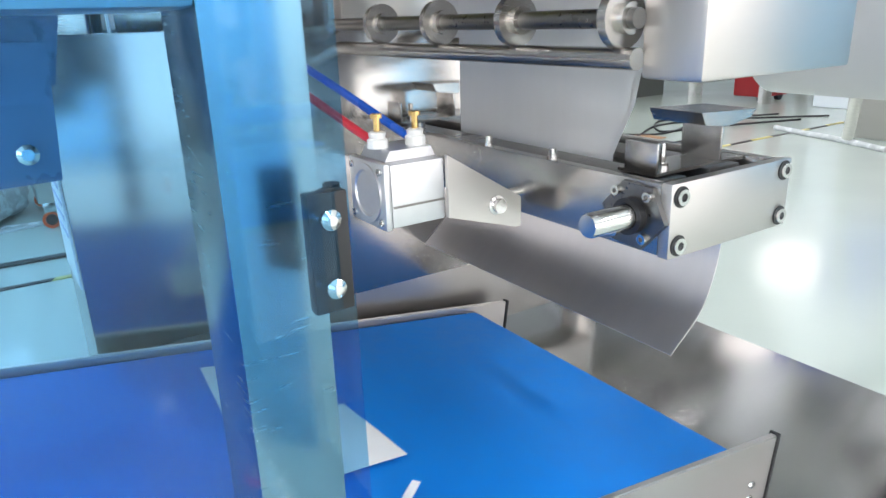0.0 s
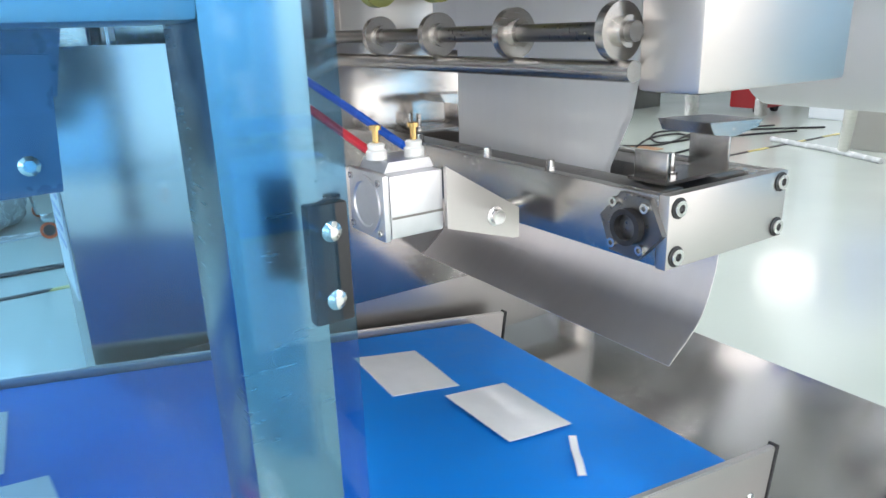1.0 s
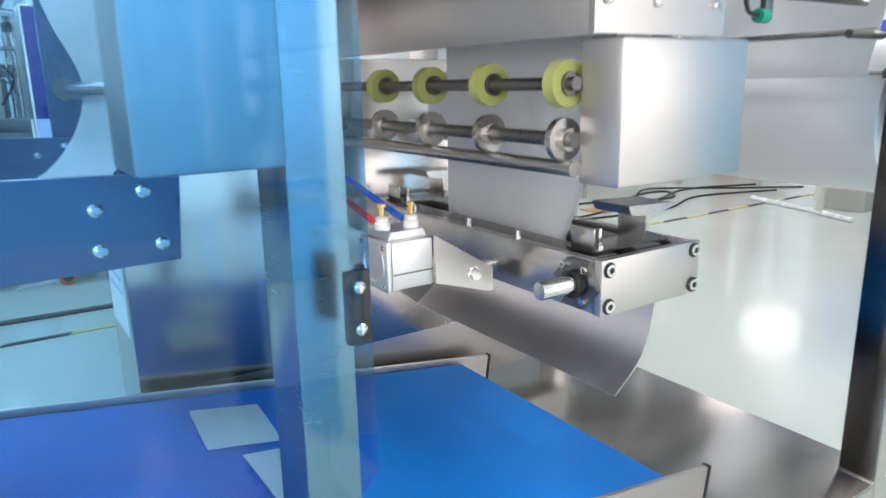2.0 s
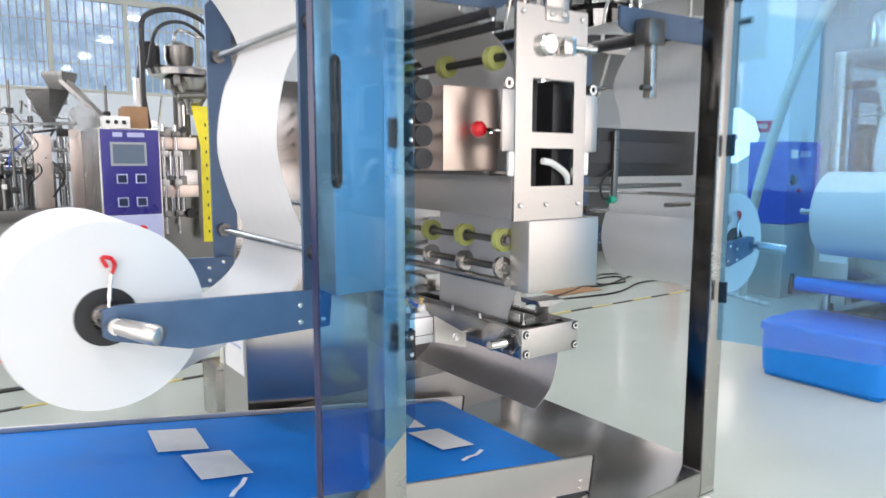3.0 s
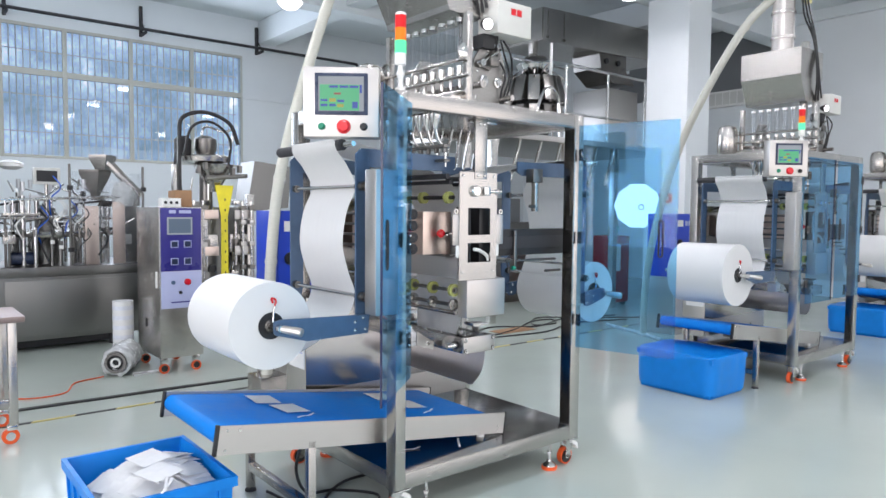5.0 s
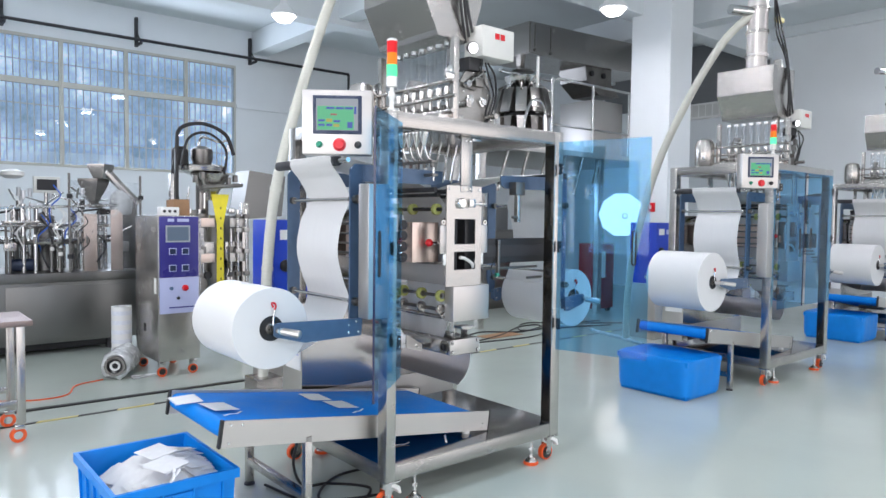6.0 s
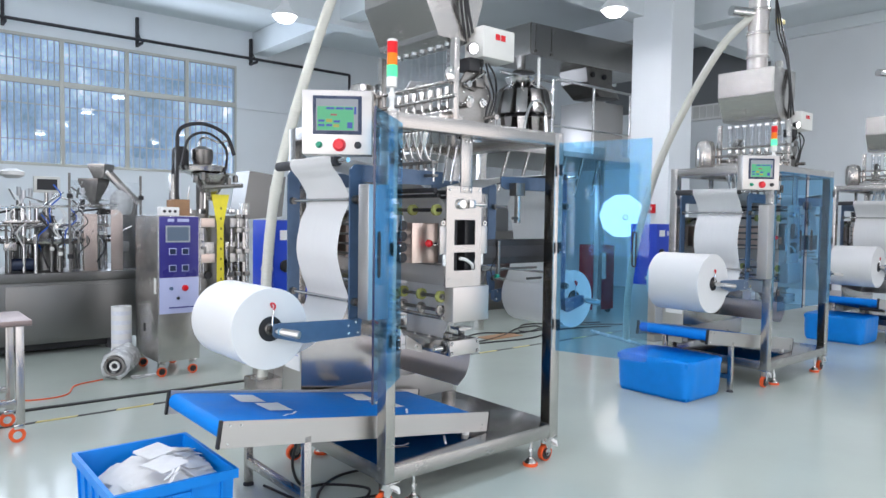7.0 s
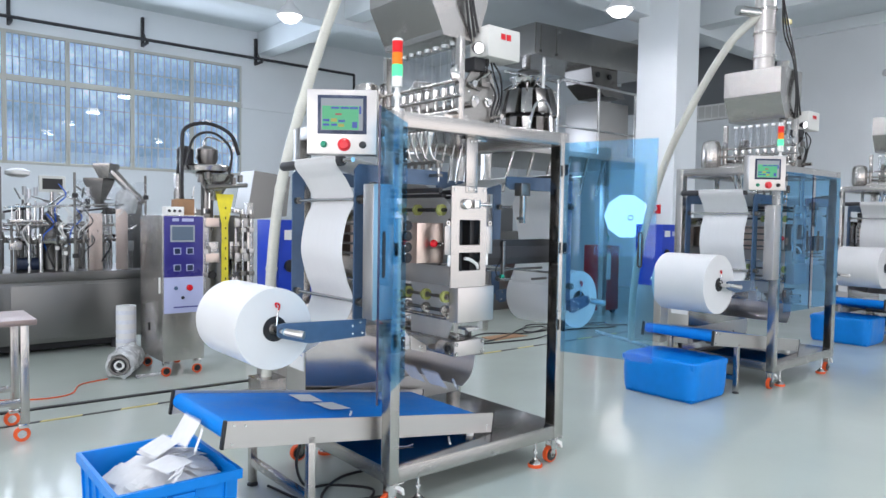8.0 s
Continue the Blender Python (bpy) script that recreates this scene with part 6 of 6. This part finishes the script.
part("cabinet", box(6.8, 8.1, 7.0, 7.7, 0, 1.35, 0.01), DULL, lk)
part("cabinet_top", box(6.9, 7.5, 7.1, 7.6, 1.35, 1.75, 0.01), GREYWALL, lk)
rc = thing("red_trolley", 8.3, 5.75, 0, "red steel trolley with a white notice and green rope", "trolley")
part("body", box(8.10, 8.57, 5.62, 6.0, 0.06, 1.15, 0.015), material("dark_red_paint", (0.35, 0.012, 0.018), 0.4, 0, 0.08, 10), rc)
part("notice", box(8.15, 8.33, 5.612, 5.619, 0.58, 1.02, 0), WHITEP, rc)
part("rope", sweep([(8.20, 5.75, 1.16), (8.27, 5.70, 1.30), (8.39, 5.72, 1.27), (8.35, 5.78, 1.17), (8.25, 5.80, 1.22)], 0.02, 8), material("green_rope", (0.02, 0.30, 0.20), 0.7), rc)
for x in (8.17, 8.50):
    part("wheel", rod((x, 5.66, 0.05), (x, 5.71, 0.05), 0.05, 16), RUBBER, rc)
rl = thing("round_lamp", 7.60, 4.80, 1.63, "ten-sided white glowing lamp on a column bracket", "lamp")
ax, c0 = Vector((-0.814, -0.58, 0.0)), Vector((7.60, 4.80, 1.63))
part("lamp_face", turned([(0.325, -0.02), (0.335, 0.01), (0.315, 0.03), (0.06, 0.045)], c0, c0 + ax, 10), glow("round_lamp_face", (1, 0.99, 0.97), 3.4), rl, "white lit ten-sided face")
part("back_dish", turned([(0.335, -0.021), (0.25, -0.08), (0.06, -0.12)], c0, c0 + ax, 10), WHITEP, rl)
part("badge", ring(c0 + 0.05 * ax + Vector((0.03, -0.045, -0.02)), c0 + 0.044 * ax + Vector((0.03, -0.045, -0.02)), 0.045, 0.028, 18), GREYBOX, rl)
part("bracket", rod(c0 - 0.1 * ax, (8.19, 4.90, 1.63), 0.03, 12), STEEL, rl)
sg = thing("wall_sign", 8.18, 4.75, 1.7, "small red notice with pale marks on the column", "sign")
part("plate", box(8.175, 8.188, 4.60, 4.90, 1.68, 1.82, 0.001), RED, sg)
for k in range(4):
    part("mark", box(8.172, 8.1745, 4.66 + 0.055 * k, 4.695 + 0.055 * k, 1.73, 1.78, 0), WHITEP, sg)
mb = thing("wall_vent", 12.5, 6.6, 3.7, "white louvred vent on the end wall", "ventilation unit")
part("case", box(12.45, 12.599, 5.7, 7.2, 3.72, 4.04, 0.01), WHITEP, mb)
for k in range(9):
    part("louvre", box(12.442, 12.4485, 5.76 + 0.155 * k, 5.89 + 0.155 * k, 3.76, 4.00, 0.002), GREYBOX, mb)

# cables and hoses on the floor
fc = thing("floor_cables", 5.5, 5.0, 0, "tangle of black cables on the floor", "cables")
for pts in ([(3.9, 4.95, 0), (4.7, 4.85, 0), (5.3, 5.0, 0), (5.9, 5.3, 0), (6.3, 5.3, 0), (6.1, 5.02, 0), (5.75, 5.1, 0), (6.3, 5.5, 0), (7.0, 5.0, 0), (7.6, 4.6, 0)],
            [(3.7, 4.7, 0), (4.6, 4.75, 0), (5.5, 4.65, 0), (6.3, 4.9, 0), (7.2, 4.65, 0)],
            [(4.6, 5.1, 0), (5.2, 5.3, 0), (5.7, 5.0, 0), (6.6, 5.25, 0), (7.4, 5.0, 0)]):
    part("cable", sweep([(x, y, 0.009) for x, y, z in pts], 0.009, 7), BLACK, fc)
part("clear_hose", sweep([(6.55, 4.5, 0.02), (6.45, 4.2, 0.02), (6.33, 3.8, 0.02), (6.15, 3.4, 0.02)], 0.022, 10), WRAP, fc)
pl = thing("floor_plate", 5.3, 5.0, 0, "flat brown board under the cables", "board")
part("board", box(4.95, 5.55, 4.86, 5.12, 0.001, 0.008, 0.002), CARD, pl)
uc = thing("conveyor_cable", 0.7, 1.9, 0, "black power cable looped on the floor under the conveyor", "cable")
part("cable", sweep([(0.50, 1.66, 0.42), (0.52, 1.75, 0.25), (0.66, 1.90, 0.06), (0.85, 1.95, 0.009), (1.0, 1.75, 0.009), (0.82, 1.62, 0.009), (0.70, 1.80, 0.009), (0.95, 2.02, 0.009), (1.3, 2.0, 0.009)], 0.008, 8), BLACK, uc)
part("cable", sweep([(0.55, 2.15, 0.012), (0.62, 1.85, 0.009), (0.80, 1.70, 0.009), (1.05, 1.62, 0.009)], 0.008, 8), BLACK, uc)

# ---- what moves ----
piston = part("jaw_piston", turned([(0.013, 0), (0.0145, 0.003), (0.0145, 0.11)], (1.312, 1.563, 0.802), (2, 1.563, 0.802), 24), CHROME, machine, "bright steel jaw guide rod", at=(1.35, 1.563, 0.802))
jaw = next(o for o in machine.children if o.name.startswith("moving_jaw"))
SPEED, PERIOD = 0.405, 1.8
bags = []
for k in range(6):
    land = -0.9 + PERIOD * k
    for j, (dx, y, dr) in enumerate(((0.0, 2.06, -4), (0.045, 1.845, 3))):
        bags.append((sachet(60 + 2 * k + j), land, 1.425 + dx, y, dr + 2.5 * math.sin(3.1 * k + j), 0.0015 * j))
    bags.append((copy_thing(strip, pose(0, 0, 0)), land, 1.47, 1.66 + 0.02 * math.sin(k), 35 + 20 * math.sin(2 * k), 0))


def belt_z(x):
    return 0.612 - 0.1458 * (x - 0.065) - 0.0085


def bag_rows(land, x0, y, dr, lift, k):
    """Hangs between the films, drops over the chute, rides up the belt and tips into the crate."""
    tilt = math.degrees(BELT_A)
    keys = [(land - 0.42, pose(1.50, y, 1.06, 0, 90, 0)), (land - 0.28, pose(1.50, y, 0.80, 0, 90, 0)), (land - 0.17, pose(1.535, y, 0.655, 0, 78, dr / 2)),
            (land - 0.08, pose(1.50, y, 0.53, 0, 45, dr)), (land, pose(x0, y, belt_z(x0) + 0.005 + lift, 0, tilt, dr))]
    off = land + (x0 - 0.105) / SPEED
    n = 12
    for i in range(1, n + 1):
        t = land + (off - land) * i / n
        x = x0 - SPEED * (t - land)
        keys.append((t, pose(x, y, belt_z(x) + 0.004 + lift, 0, tilt, dr)))
    keys += [(off + 0.06, pose(0.03, y, 0.605, 0, -22, dr)), (off + 0.14, pose(-0.03, y, 0.50, 0, -62, dr + 4)), (off + 0.24, pose(-0.085 - 0.02 * (k % 3), y - 0.03, 0.405, 0, -20, dr + 14)), (off + 0.4, pose(-0.09 - 0.02 * (k % 3), y - 0.03, 0.372 + 0.003 * (k // 2), 0, -6, dr + 16))]
    before = [r for r in keys if r[0] <= 0]
    inside = [r for r in keys if 0 < r[0] < 8]
    after = [r for r in keys if r[0] >= 8]

    def between(a, b, t):
        f = (t - a[0]) / (b[0] - a[0])
        q = a[1].to_quaternion().slerp(b[1].to_quaternion(), f)
        return Matrix.LocRotScale(a[1].translation.lerp(b[1].translation, f), q, None)
    start = keys[0][1] if not before else (between(before[-1], (inside + after)[0], 0.0) if inside or after else before[-1][1])
    end = keys[-1][1] if not after else (between((before + inside)[-1], after[0], 8.0) if before or inside else after[0][1])
    return [(0.0, start)] + inside + [(8.0, end)]


def motions():
    for k, (ob, land, x0, y, dr, lift) in enumerate(bags):
        walk(ob, bag_rows(land, x0, y, dr, lift, k))
    p = piston.location.copy()
    rows, jrows = [(0.0, pose(*p)), (0.48, pose(*p))], [(0.0, pose(0, 0, 0)), (0.48, pose(0, 0, 0))]
    for k in range(5):
        b = 0.55 + PERIOD * k
        for dt, s in ((0.03, 1), (0.50, 1), (0.60, 0.0), (1.70, 0.0)):
            if 0.48 < b + dt < 8:
                rows.append((b + dt, pose(p.x + 0.075 * s, p.y, p.z)))
                jrows.append((b + dt, pose(0.022 * s, 0, 0)))
    rows.append((8.0, pose(p.x + 0.075, p.y, p.z)))
    jrows.append((8.0, pose(0.022, 0, 0)))
    walk(piston, rows)
    walk(jaw, jrows)


motions()
